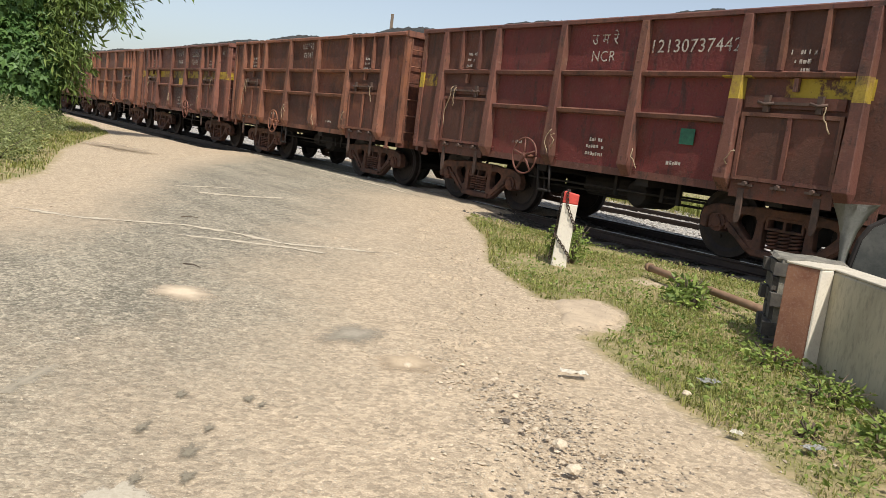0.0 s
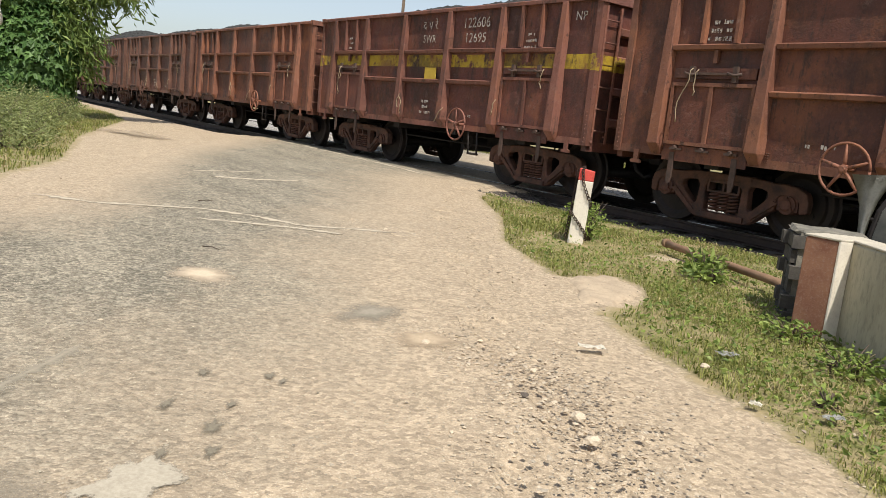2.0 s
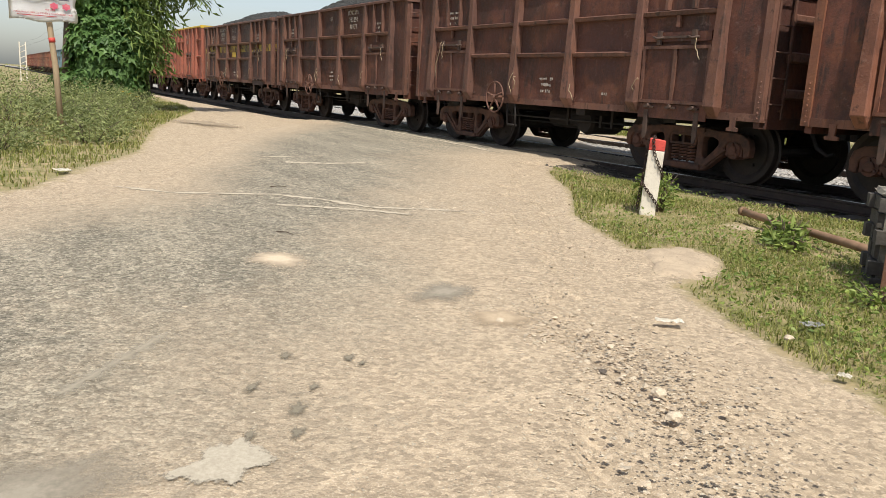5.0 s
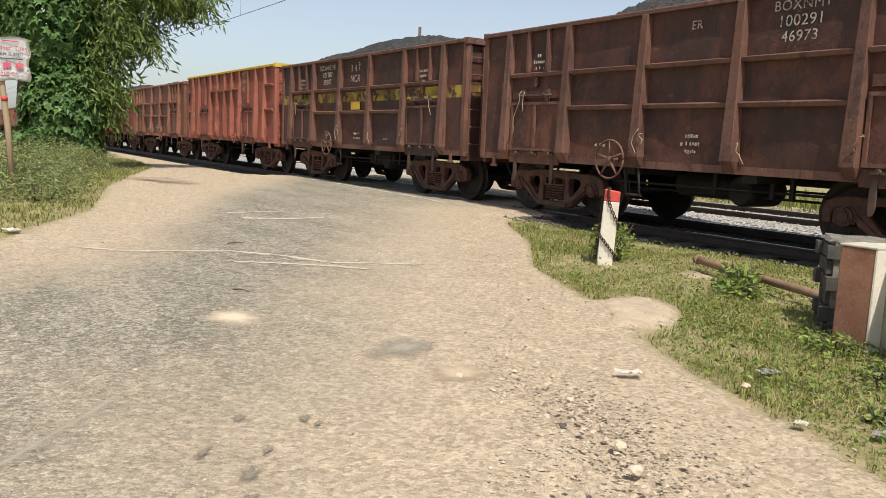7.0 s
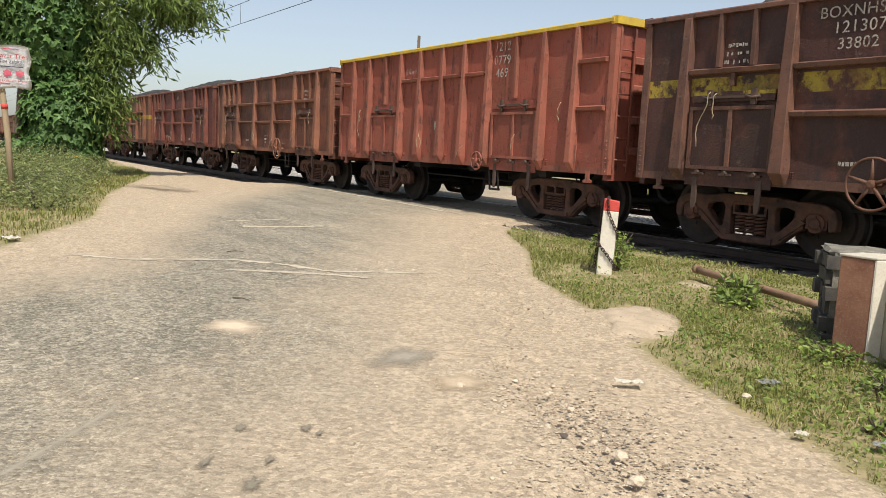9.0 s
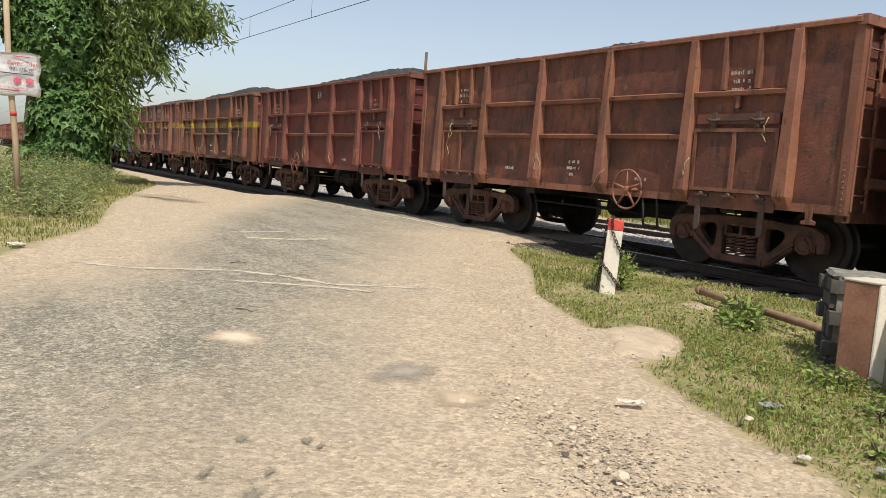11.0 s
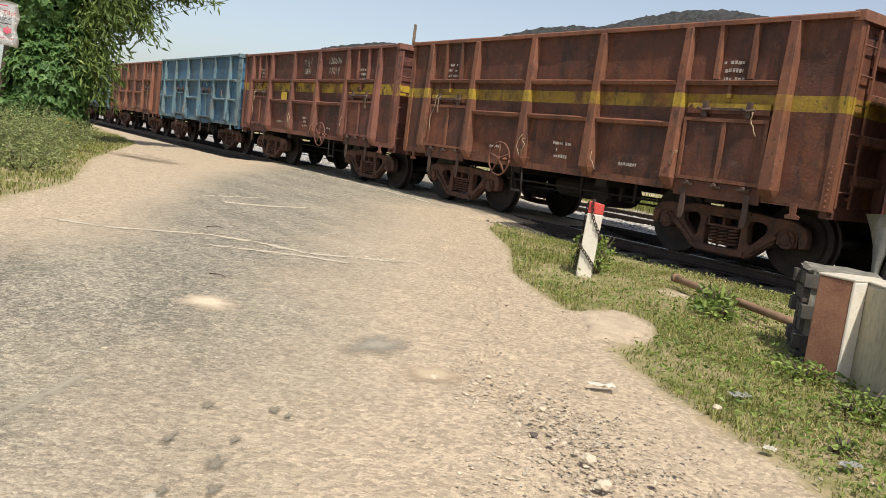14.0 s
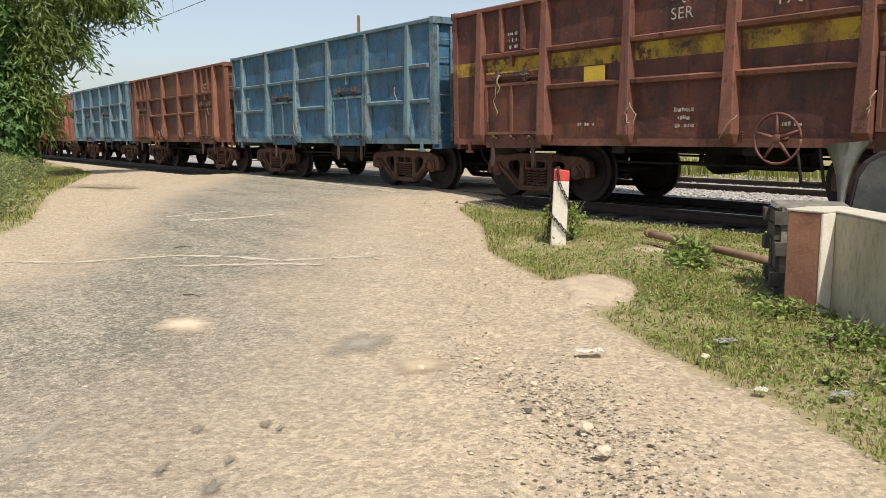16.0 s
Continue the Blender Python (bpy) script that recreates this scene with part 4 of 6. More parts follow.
            tube(bm, [(cx, cy, cz), (cx + size * 0.97 * math.cos(a), cy, cz + size * 0.97 * math.sin(a))], 0.028, 5, 0.016)
        lathe(bm, [(0.03, cy - 0.04), (0.055, cy - 0.03), (0.055, cy + 0.03)], 12, Matrix.Translation((cx, 0, cz)))
        tube(bm, [(cx, cy - 0.05, cz), (cx, -SIDE + 0.05, cz)], 0.032, 8)
        wheel = part("hand_brake_wheel", bm, F_BROWN, wagon, "rusty spoked hand brake wheel", m)
        bm = bmesh.new()
        for dx in (0.12, 0.40):
            tube(bm, [(cx + dx, -SIDE + 0.02, 1.0), (cx + dx + 0.10, -SIDE - 0.02, 0.52)], 0.020, 5)
        tube(bm, [(cx + 0.20, -SIDE - 0.01, 0.53), (cx + 0.52, -SIDE - 0.01, 0.53)], 0.024, 5)
        part("brake_step", bm, M_UNDER, wheel)
    # loose wire ties and rope ends
    r = random.Random(4 + s)
    for x, z, n, drop in ((-0.85, 1.50, 7, 0.06), (-0.80, 1.46, 5, 0.05), (0.85, 1.34, 6, 0.05), (2.55, 1.50, 5, 0.05), (-3.72, 2.12, 9, 0.085), (-3.66, 2.10, 6, 0.06), (3.75, 2.10, 7, 0.05)):
        bm = bmesh.new()
        pts = [(x + 0.14 + r.uniform(-0.05, 0.05), -SIDE - 0.16, z + r.uniform(-0.02, 0.1))]
        for k in range(n):
            pts.append((pts[-1][0] + r.uniform(-0.06, 0.06), -SIDE - 0.17 - r.uniform(0, 0.02), z - drop * k + r.uniform(-0.03, 0.03)))
        tube(bm, pts, 0.008, 4)
        part("wire_tie", bm, M_ROPE, wagon, "loose straw-coloured rope tie", m)
    # bolted maker's oval and rivet rows at the foot of the stanchions
    for x in posts[1:-1]:
        bm = bmesh.new()
        for k in range(5):
            for dx in (-0.17, -0.14):
                lathe(bm, [(0.009, -SIDE - 0.02), (0.012, -SIDE)], 5, Matrix.Translation((x - dx, 0, 1.02 + 0.03 * k)))
        part("rivet_strip", bm, body, wagon, m=m)


def end_parts(wagon, body, s, ribbed):
    TOP = lay_out(ribbed)[4]
    m = Matrix() if s > 0 else pose(0, 0, 0, 0, 0, 180)
    bm = bmesh.new()
    box(bm, HALF - 0.03, HALF, -SIDE + 0.05, SIDE - 0.05, 1.0, TOP - 0.02)
    part("end_wall", bm, body, wagon, m=m)
    bm = bmesh.new()
    box(bm, HALF - 0.05, HALF + 0.09, -SIDE - 0.05, SIDE + 0.05, TOP - 0.11, TOP + 0.012)
    bevel(bm, 0.012)
    part("end_rim", bm, M_YELLOW if ribbed == "tall" else FRAME_OF[body], wagon, m=m)
    for z in (1.35, 1.85, 2.35, 2.8):
        bm = bmesh.new()
        prism(bm, [(HALF - 0.01, z - 0.08), (HALF + 0.085, z - 0.05), (HALF + 0.085, z + 0.05), (HALF - 0.01, z + 0.08)], 1, -SIDE + 0.42, SIDE - 0.42)
        part("end_rib", bm, FRAME_OF[body], wagon, m=m)
    for y in (-0.5, 0.5):
        bm = bmesh.new()
        box(bm, HALF - 0.01, HALF + 0.12, y - 0.07, y + 0.07, 1.0, TOP - 0.1)
        bevel(bm, 0.01)
        part("end_post", bm, body, wagon, m=m)
    # ladder beside the near corner
    bm = bmesh.new()
    for y in (-SIDE + 0.08, -SIDE + 0.40):
        box(bm, HALF + 0.05, HALF + 0.075, y - 0.02, y + 0.02, 1.0, TOP - 0.15)
        for z in (1.1, 3.1):
            box(bm, HALF - 0.01, HALF + 0.06, y - 0.015, y + 0.015, z, z + 0.04)
    ladder = part("ladder", bm, FRAME_OF[body], wagon, "narrow steel end ladder", m)
    for k in range(6):
        bm = bmesh.new()
        tube(bm, [(HALF + 0.062, -SIDE + 0.08, 1.2 + 0.35 * k), (HALF + 0.062, -SIDE + 0.40, 1.2 + 0.35 * k)], 0.012, 6)
        part("rung", bm, FRAME_OF[body], ladder)
    bm = bmesh.new()
    box(bm, HALF - 0.08, HALF + 0.02, -SIDE + 0.02, SIDE - 0.02, 0.86, 1.02)
    part("headstock", bm, body, wagon, m=m)
    bm = bmesh.new()
    box(bm, HALF - 0.3, HALF + 0.24, -0.11, 0.11, 0.78, 1.0)
    prism(bm, [(HALF + 0.16, -0.18), (HALF + 0.38, -0.14), (HALF + 0.36, 0.02), (HALF + 0.30, 0.16), (HALF + 0.16, 0.2)], 2, 0.74, 1.03)
    bevel(bm, 0.02)
    part("coupler", bm, M_UNDER, wagon, "heavy knuckle coupler", m)
    bm = bmesh.new()
    tube(bm, [(HALF, -0.45, 0.9), (HALF + 0.14, -0.43, 0.62), (HALF + 0.3, -0.40, 0.52), (HALF + 0.40, -0.39, 0.56)], 0.028, 7)
    part("brake_hose", bm, M_UNDER, wagon, m=m)


def build_wagon(body, ribbed=""):
    w = new("open_wagon")
    for s in (-1, 1):
        side_parts(w, body, s, ribbed)
        end_parts(w, body, s, ribbed)
        add_bogie(w, s * 3.262)
    bm = bmesh.new()
    box(bm, -HALF + 0.02, HALF - 0.02, -SIDE + 0.06, SIDE - 0.06, 1.06, 1.14)
    part("floor_plate", bm, M_UNDER, w)
    bm = bmesh.new()
    box(bm, -HALF + 0.1, HALF - 0.1, -0.22, 0.22, 0.80, 1.055)
    for x in (-3.262, -1.1, 1.1, 3.262):
        box(bm, x - 0.12, x + 0.12, -SIDE + 0.08, SIDE - 0.08, 0.84, 1.05)
    part("centre_sill", bm, M_UNDER, w)
    bm = bmesh.new()
    lathe(bm, [(0.20, -0.95), (0.235, -0.88), (0.235, -0.2), (0.20, -0.12)], 20, Matrix.Translation((0.55, 0, 0.70)) @ pose(0, 0, 0))
    part("brake_cylinder", bm, M_UNDER, w)
    bm = bmesh.new()
    lathe(bm, [(0.16, -0.55), (0.19, -0.5), (0.19, 0.45), (0.16, 0.5)], 18, Matrix.Translation((-0.35, -0.55, 0.72)) @ pose(0, 0, 0, 0, 0, 90))
    part("air_tank", bm, M_UNDER, w)
    for y, z in ((-1.05, 0.70), (-0.7, 0.60), (0.8, 0.66)):
        bm = bmesh.new()
        tube(bm, [(-1.9, y, z), (1.95, y, z + 0.02)], 0.02, 6)
        part("brake_rod", bm, M_UNDER, w)
    for x in (1.15, 1.45, 0.2):
        bm = bmesh.new()
        box(bm, x - 0.03, x + 0.03, -1.08, -1.02, 0.62, 0.96)
        part("rod_hanger", bm, M_UNDER, w)
    return w


PEAKS = {6: [(1.8, 1.0, 2.4), (-0.8, 0.8, 1.5)], 7: [(0.2, 1.0, 2.6), (-2.6, 0.7, 1.2)], 10: [(1.9, 1.0, 1.9), (-0.6, 0.75, 1.6)], 11: [(1.4, 1.0, 1.7), (-1.6, 0.8, 1.4)]}


def heap(seed, height):
    """A rough mound of coal, as high as the load stands above the rim."""
    r = random.Random(seed)
    nx, ny = 130, 40
    v, f = [], []
    bumps = PEAKS.get(seed) or [(r.uniform(-3.6, 3.6), r.uniform(0.6, 1.0), r.uniform(1.0, 2.0)) for _ in range(3)]
    for j in range(ny + 1):
        for i in range(nx + 1):
            x, y = -4.88 + 9.76 * i / nx, -1.53 + 3.06 * j / ny
            prof = max(0.0, 1 - (y / 1.55) ** 2) ** 0.8
            g = max(h * math.exp(-abs((x - c) / w) ** 3) for c, h, w in bumps)
            taper = min(1, (4.9 - abs(x)) / 0.9)
            z = TOP - 0.13 + height * prof * (0.25 + 0.75 * g) * taper
            z += 0.035 * noise.noise((x * 2, y * 2, seed)) + 0.035 * noise.noise((x * 8, y * 8, seed * 2)) + r.uniform(-0.042, 0.042)
            v.append((x, y, z))
    for j in range(ny):
        for i in range(nx):
            a = j * (nx + 1) + i
            f.append((a, a + 1, a + nx + 2, a + nx + 1))
    n = len(v)
    v += [(-4.88, -1.53, 2.9), (4.88, -1.53, 2.9), (4.88, 1.53, 2.9), (-4.88, 1.53, 2.9)]
    f.append((n + 3, n + 2, n + 1, n))
    return tagged(sheet("coal_load", v, f, M_COAL), "heap of black coal loaded in an open wagon", "coal heap", "coal loads")


WORDS = {P_RED: "dark red", P_RED_PLAIN: "dull red", P_BROWN: "rusty brown", P_BROWN_BAND: "rusty brown", P_BROWN_FULL: "rusty brown", P_DARK: "dark brown", P_DARK_BAND: "dark brown", P_ORANGE: "faded orange-red", P_BLUE: "faded blue"}
# body paint, height of the load above the rim, turned about
TRAIN = [(P_RED, 0.42, 0), (P_BROWN, 0.5, 0), (P_BROWN_BAND, 0.5, 1), (P_BROWN, 0.5, 1), (P_DARK, 0.5, 0), (P_DARK, 0.74, 0), (P_DARK_BAND, 0.66, 0), (P_ORANGE, 0.0, 1), (P_BROWN, 0.5, 1), (P_RED_PLAIN, 0.55, 0), (P_BROWN_FULL, 0.6, 0), (P_BROWN_BAND, 0.5, 1), (P_BLUE, 0.05, 0), (P_BROWN, 0.35, 0), (P_BLUE, 0.15, 0), (P_ORANGE, 0.3, 0), (P_BROWN, 0.4, 0), (P_DARK, 0.4, 1), (P_BROWN, 0.3, 0), (P_BROWN_BAND, 0.4, 0), (P_RED_PLAIN, 0.4, 0), (P_BROWN, 0.4, 1), (P_BROWN, 0.3, 0)]


def make_train():
    base = build_wagon(P_BROWN)
    tall = build_wagon(P_ORANGE, "tall")
    blue = build_wagon(P_BLUE, "blue")
    train, used = [], set()
    for n, (body, load, turned) in enumerate(TRAIN):
        kind = tall if (body is P_ORANGE and n == 7) else blue if body is P_BLUE else base
        home = pose(travel(0) - n * PITCH, TRACK_Y, 0.012, 0, 0, 180 * turned)
        if kind not in used:
            used.add(kind)
            w = kind
            w.matrix_basis = home
        else:
            w = copy_thing(kind, home)
        for o in w.children_recursive:
            if o.type == "MESH" and (o.data.materials[0] in WORDS or o.data.materials[0] in FRAME_OF.values()):
                own = body if o.data.materials[0] in WORDS else FRAME_OF[body]
                o.material_slots[0].link = "OBJECT"
                o.material_slots[0].material = own
        band = ", yellow band" if body in (P_BROWN_BAND, P_BROWN_FULL, P_DARK_BAND) else ""
        state = "loaded with coal" if load else "with a yellow top rim"
        tagged(w, f"{WORDS[body]} open steel freight wagon{band}, {state}", "freight wagon", "freight train")
        pile = None
        if load:
            pile = heap(n + 1, load)
            pile.matrix_basis = home
        train.append((w, pile, turned))
    return train



# words and numbers on the sides: wagon, text, place along the side, height above the rail, size of the letters
LETTERS = [
    (0, "उ म रे", 0.05, 2.92, 0.24), (0, "NCR", 0.05, 2.66, 0.23), (0, "12130737442", 1.72, 2.78, 0.26),
    (1, "100792", 0.15, 3.02, 0.22), (1, "73144", 0.2, 2.80, 0.20),
    (2, "द प रे", 0.1, 2.93, 0.24), (2, "SWR", 0.1, 2.66, 0.22), (2, "122606", 1.70, 2.92, 0.27), (2, "12695", 1.70, 2.64, 0.26), (2, "NP", 4.55, 2.95, 0.20),
    (5, "BOXNM1", 1.70, 3.05, 0.18), (5, "100291", 1.70, 2.85, 0.20), (5, "46973", 1.70, 2.66, 0.19), (5, "ER", 0.1, 2.95, 0.17),
    (6, "BOXNHSMI", -1.70, 3.02, 0.19), (6, "121307", -1.70, 2.83, 0.20), (6, "33802", -1.70, 2.64, 0.19), (6, "उ म रे", 0.0, 2.92, 0.24), (6, "NCR", 0.0, 2.65, 0.25),
    (7, "1212", 2.05, 3.15, 0.24), (7, "0779", 2.05, 2.90, 0.24), (7, "469", 2.05, 2.66, 0.24), (7, "E Co R", -1.32, 2.90, 0.16),
    (9, "ER", -0.1, 2.92, 0.24),
    (11, "द पू रे", 0.05, 2.92, 0.22), (11, "SER", 0.05, 2.66, 0.22), (11, "120606", 1.72, 2.92, 0.24), (11, "17019", 1.72, 2.66, 0.24),
]


def letter(wagon, turned, text, x, z, size):
    cu = bpy.data.curves.new("lettering", "FONT")
    cu.body, cu.size, cu.align_x, cu.align_y, cu.extrude, cu.space_character = text, size, "CENTER", "BOTTOM_BASELINE", 0.0008, 1.08
    tmp = new("lettering", cu)
    me = bpy.data.meshes.new_from_object(tmp.evaluated_get(bpy.context.evaluated_depsgraph_get()))
    bpy.data.objects.remove(tmp)
    me.name = "lettering"
    me.materials.clear()
    me.materials.append(M_LETTER)
    ob = new("lettering", me)
    ob.parent = wagon
    ob.matrix_basis = (pose(0, 0, 0, 0, 0, 180) if turned else Matrix()) @ pose(x, -SIDE - 0.027, z, 90, 0, 0)
    ob["label"] = "stencilled white lettering"


def plate(wagon, turned, name, x, z, w, h, material, label):
    bm = bmesh.new()
    box(bm, x - w / 2, x + w / 2, -SIDE - 0.034, -SIDE - 0.024, z - h / 2, z + h / 2)
    bevel(bm, 0.003)
    part(name, bm, material, wagon, label, pose(0, 0, 0, 0, 0, 180) if turned else None)


def mark_train():
    for n, text, x, z, size in LETTERS:
        letter(train[n][0], train[n][2], text, x, z, size)
    green = rough_mat("green_plate_paint", (0.03, 0.16, 0.09), (0.02, 0.09, 0.06), 14, 0.7, 0.002)
    for n, x, z, w, h, mt, lb in ((0, 1.86, 1.62, 0.24, 0.22, green, "small green number plate"), (2, 0.25, 2.03, 0.42, 0.24, M_YELLOW, "yellow painted notice panel"),
                                  (11, -1.5, 2.03, 0.42, 0.24, M_YELLOW, "yellow painted notice panel"), (6, 0.05, 2.05, 0.5, 0.2, M_YELLOW, "yellow painted notice panel"),
                                  (7, -0.2, 1.75, 0.16, 0.2, M_LETTER, "pale paper label")):
        plate(train[n][0], train[n][2], "notice", x, z, w, h, mt, lb)
    # stencil lines too worn to read
    r = random.Random(5)
    for n in (0, 1, 2, 4, 5, 6, 8, 9, 10, 11, 13):
        for x, z, rows in ((-3.36, 2.78, 3), (3.36, 2.72, 3), (0.15, 1.42, 3), (-1.7, 1.25, 1), (1.7, 1.2, 1)):
            if r.random() < 0.75:
                for k in range(rows):
                    w = r.uniform(0.18, 0.42)
                    bm = bmesh.new()
                    cx = x - w / 2
                    while cx < x + w / 2:
                        lw = r.uniform(0.015, 0.05)
                        if r.random() < 0.75:
                            box(bm, cx, cx + lw, -SIDE - 0.028, -SIDE - 0.026, z - k * 0.11 + r.uniform(0, 0.015), z - k * 0.11 + r.uniform(0.045, 0.065))
                        cx += lw + 0.014
                    tagged(part("stencil_line", bm, M_LETTER, train[n][0], "worn illegible stencil line", pose(0, 0, 0, 0, 0, 180) if train[n][2] else None), kind="stuff")


train = make_train()
mark_train()

# ---------------------------------------------------------------- post with chain, parapet, pier, pipe
def chain_links(bm, pts, r=0.011, length=0.034):
    """Oval links along a line, each turned a quarter against the last."""
    pts = [Vector(p) for p in pts]
    seg = list(zip(pts, pts[1:]))
    k = 0
    for a, b in seg:
        d = (b - a)
        n = max(1, int(d.length / length))
        for i in range(n):
            c = a + d * ((i + 0.5) / n)
            t = d.normalized()
            s = t.orthogonal().normalized()
            if k % 2:
                s = t.cross(s)
            k += 1
            ring = [c + t * (length * 0.72 * math.cos(q)) + s * (r * 1.6 * math.sin(q)) for q in np.linspace(0, 2 * math.pi, 9)]
            tube(bm, ring, r * 0.5, 4)


def make_post():
    p = thing("marker_post", "white post with red top, wound with rusty chain", "marker post", m=pose(-6.12, 6.12, -0.03, 0, 2.5, 43))
    bm = bmesh.new()
    w, d = 0.082, 0.055
    prism(bm, [(-w, -d), (w, -d), (w, d), (-w, d)], 2, 0, 0.70)
    bevel(bm, 0.008)
    part("shaft", bm, M_WHITE, p)
    bm = bmesh.new()
    prism(bm, [(-w, -d), (w, -d), (w, d), (-w, d)], 2, 0.70, 0.83)
    bmesh.ops.translate(bm, verts=[v for v in bm.verts if v.co.z > 0.8 and v.co.x > 0], vec=(0, 0, -0.02))
    bevel(bm, 0.008)
    part("cap", bm, M_REDP, p, "faded red painted top")
    bm = bmesh.new()
    g = 0.014
    chain_links(bm, [(-0.045, -d - g, 0.82), (-0.02, -d - g, 0.68), (0.02, -d - g, 0.60), (w + g, -d - g, 0.47), (w + g, d, 0.42), (-w - g, d + g, 0.40), (-w - g, 0, 0.36), (-w - g, -d - g, 0.34), (0.0, -d - g, 0.24), (w + g, -d - g, 0.13), (w + g, 0.0, 0.09), (w + g, d + g, 0.05)])
    chain_links(bm, [(-0.045, -d - g, 0.82), (-0.03, 0, 0.845), (-w - g, d * 0.4, 0.80), (-w - g, d * 0.5, 0.5), (-w - g - 0.02, 0.02, 0.06)])
    part("chain", bm, M_CHAIN, p, "rusty iron chain")


def make_parapet():
    w = thing("parapet_wall", "low plastered parapet, grey side, red-washed end, white corner stripe", "parapet wall")
    A, B, W = Vector((-2.905, 5.075)), Vector((-2.652, 5.068)), Vector((-2.625, 5.175))
    run, inward = Vector((0.81, -0.586)).normalized(), Vector((0.586, 0.81)).normalized()
    C, back = W + run * 3.2, Vector((-2.885, 5.33))
    D = C + inward * 0.28
    E = Vector((-2.745, 5.52))

    def slab(name, quad, z0, z1, mt, label, w0=0.010):
        bm = bmesh.new()
        prism(bm, [tuple(q) for q in quad], 2, z0, z1)
        bevel(bm, min(w0, (z1 - z0) * 0.25))
        return part(name, bm, mt, w, label)
    slab("end_block", (A, B, W - Vector((0.004, 0.0)), back), -0.1, 0.655, M_WALLRED, "faded red-brown wash on the end", 0.014)
    slab("corner_stripe", (B + Vector((-0.012, -0.003)), B + Vector((0.006, -0.003)), W + Vector((0.006, -0.004)), W + Vector((-0.02, 0.0))), -0.1, 0.6555, M_WHITE, "white painted corner stripe", 0.004)
    slab("long_wall", (W, C, D, E, back + Vector((0.01, 0.004))), -0.1, 0.653, M_WALLGREY, "grey stained plaster", 0.014)
    slab("end_coping", (A - Vector((0.003, 0.003)), B + Vector((0.006, -0.006)), W + Vector((0.006, 0.0)), back), 0.656, 0.672, M_COPING, "pale worn mortar coping", 0.006)
    slab("wall_coping", (W + Vector((0.008, -0.002)), C - inward * 0.004, D, E, back + Vector((0.006, 0.004))), 0.656, 0.670, M_COPING, "pale worn mortar coping", 0.006)


def make_pier():
    p = thing("brick_pier", "crumbling blackened brick pier with a pale mortar top", "brick pier", m=pose(-3.10, 5.72, -0.06, 0, 0, 40))
    bm = bmesh.new()
    box(bm, -0.222, 0.222, -0.208, 0.208, 0, 0.69)
    part("mortar_core", bm, M_MORTAR, p)
    bm = bmesh.new()
    box(bm, -0.104, 0.104, -0.055, 0.055, -0.048, 0.048)
    bevel(bm, 0.022)
    brick = part("brick", bm, M_BRICK, p, m=pose(-0.16, -0.2, 0.05))
    for row in range(6):
        z = 0.06 + row * 0.112
        for k in range(3):
            for y, rz in ((-0.175, 0), (0.175, 0)):
                x = -0.235 + k * 0.235 + (0.06 if row % 2 else 0)
                if -0.2 < x < 0.2 and not (row == 0 and k == 0 and y < 0 and row % 2 == 0):
                    again(brick, pose(x + rng.uniform(-0.012, 0.012), y + rng.uniform(-0.018, 0.012), z, rng.uniform(-3, 3), rng.uniform(-2, 2), rng.uniform(-5, 5)))
        for k in range(2):
            for x in (-0.19, 0.19):
                again(brick, pose(x + rng.uniform(-0.015, 0.012), -0.09 + k * 0.19 + (0.05 if row % 2 else 0), z, 0, rng.uniform(-2, 2), 90 + rng.uniform(-5, 5)))
    bm = bmesh.new()
    n = 14
    ring = [(0.31 * math.cos(a) * (1 + 0.12 * math.sin(3 * a)), 0.27 * math.sin(a) * (1 + 0.1 * math.cos(5 * a))) for a in (2 * math.pi * k / n for k in range(n))]
    prism(bm, [(max(-0.25, min(0.25, x * 1.2)), max(-0.22, min(0.22, y * 1.2))) for x, y in ring], 2, 0.675, 0.715)
    bevel(bm, 0.02)
    for v in bm.verts:
        v.co += Vector(rng.uniform(-0.012, 0.012, 3))
    part("mortar_cap", bm, M_MORTAR, p, "broken pale mortar cap")


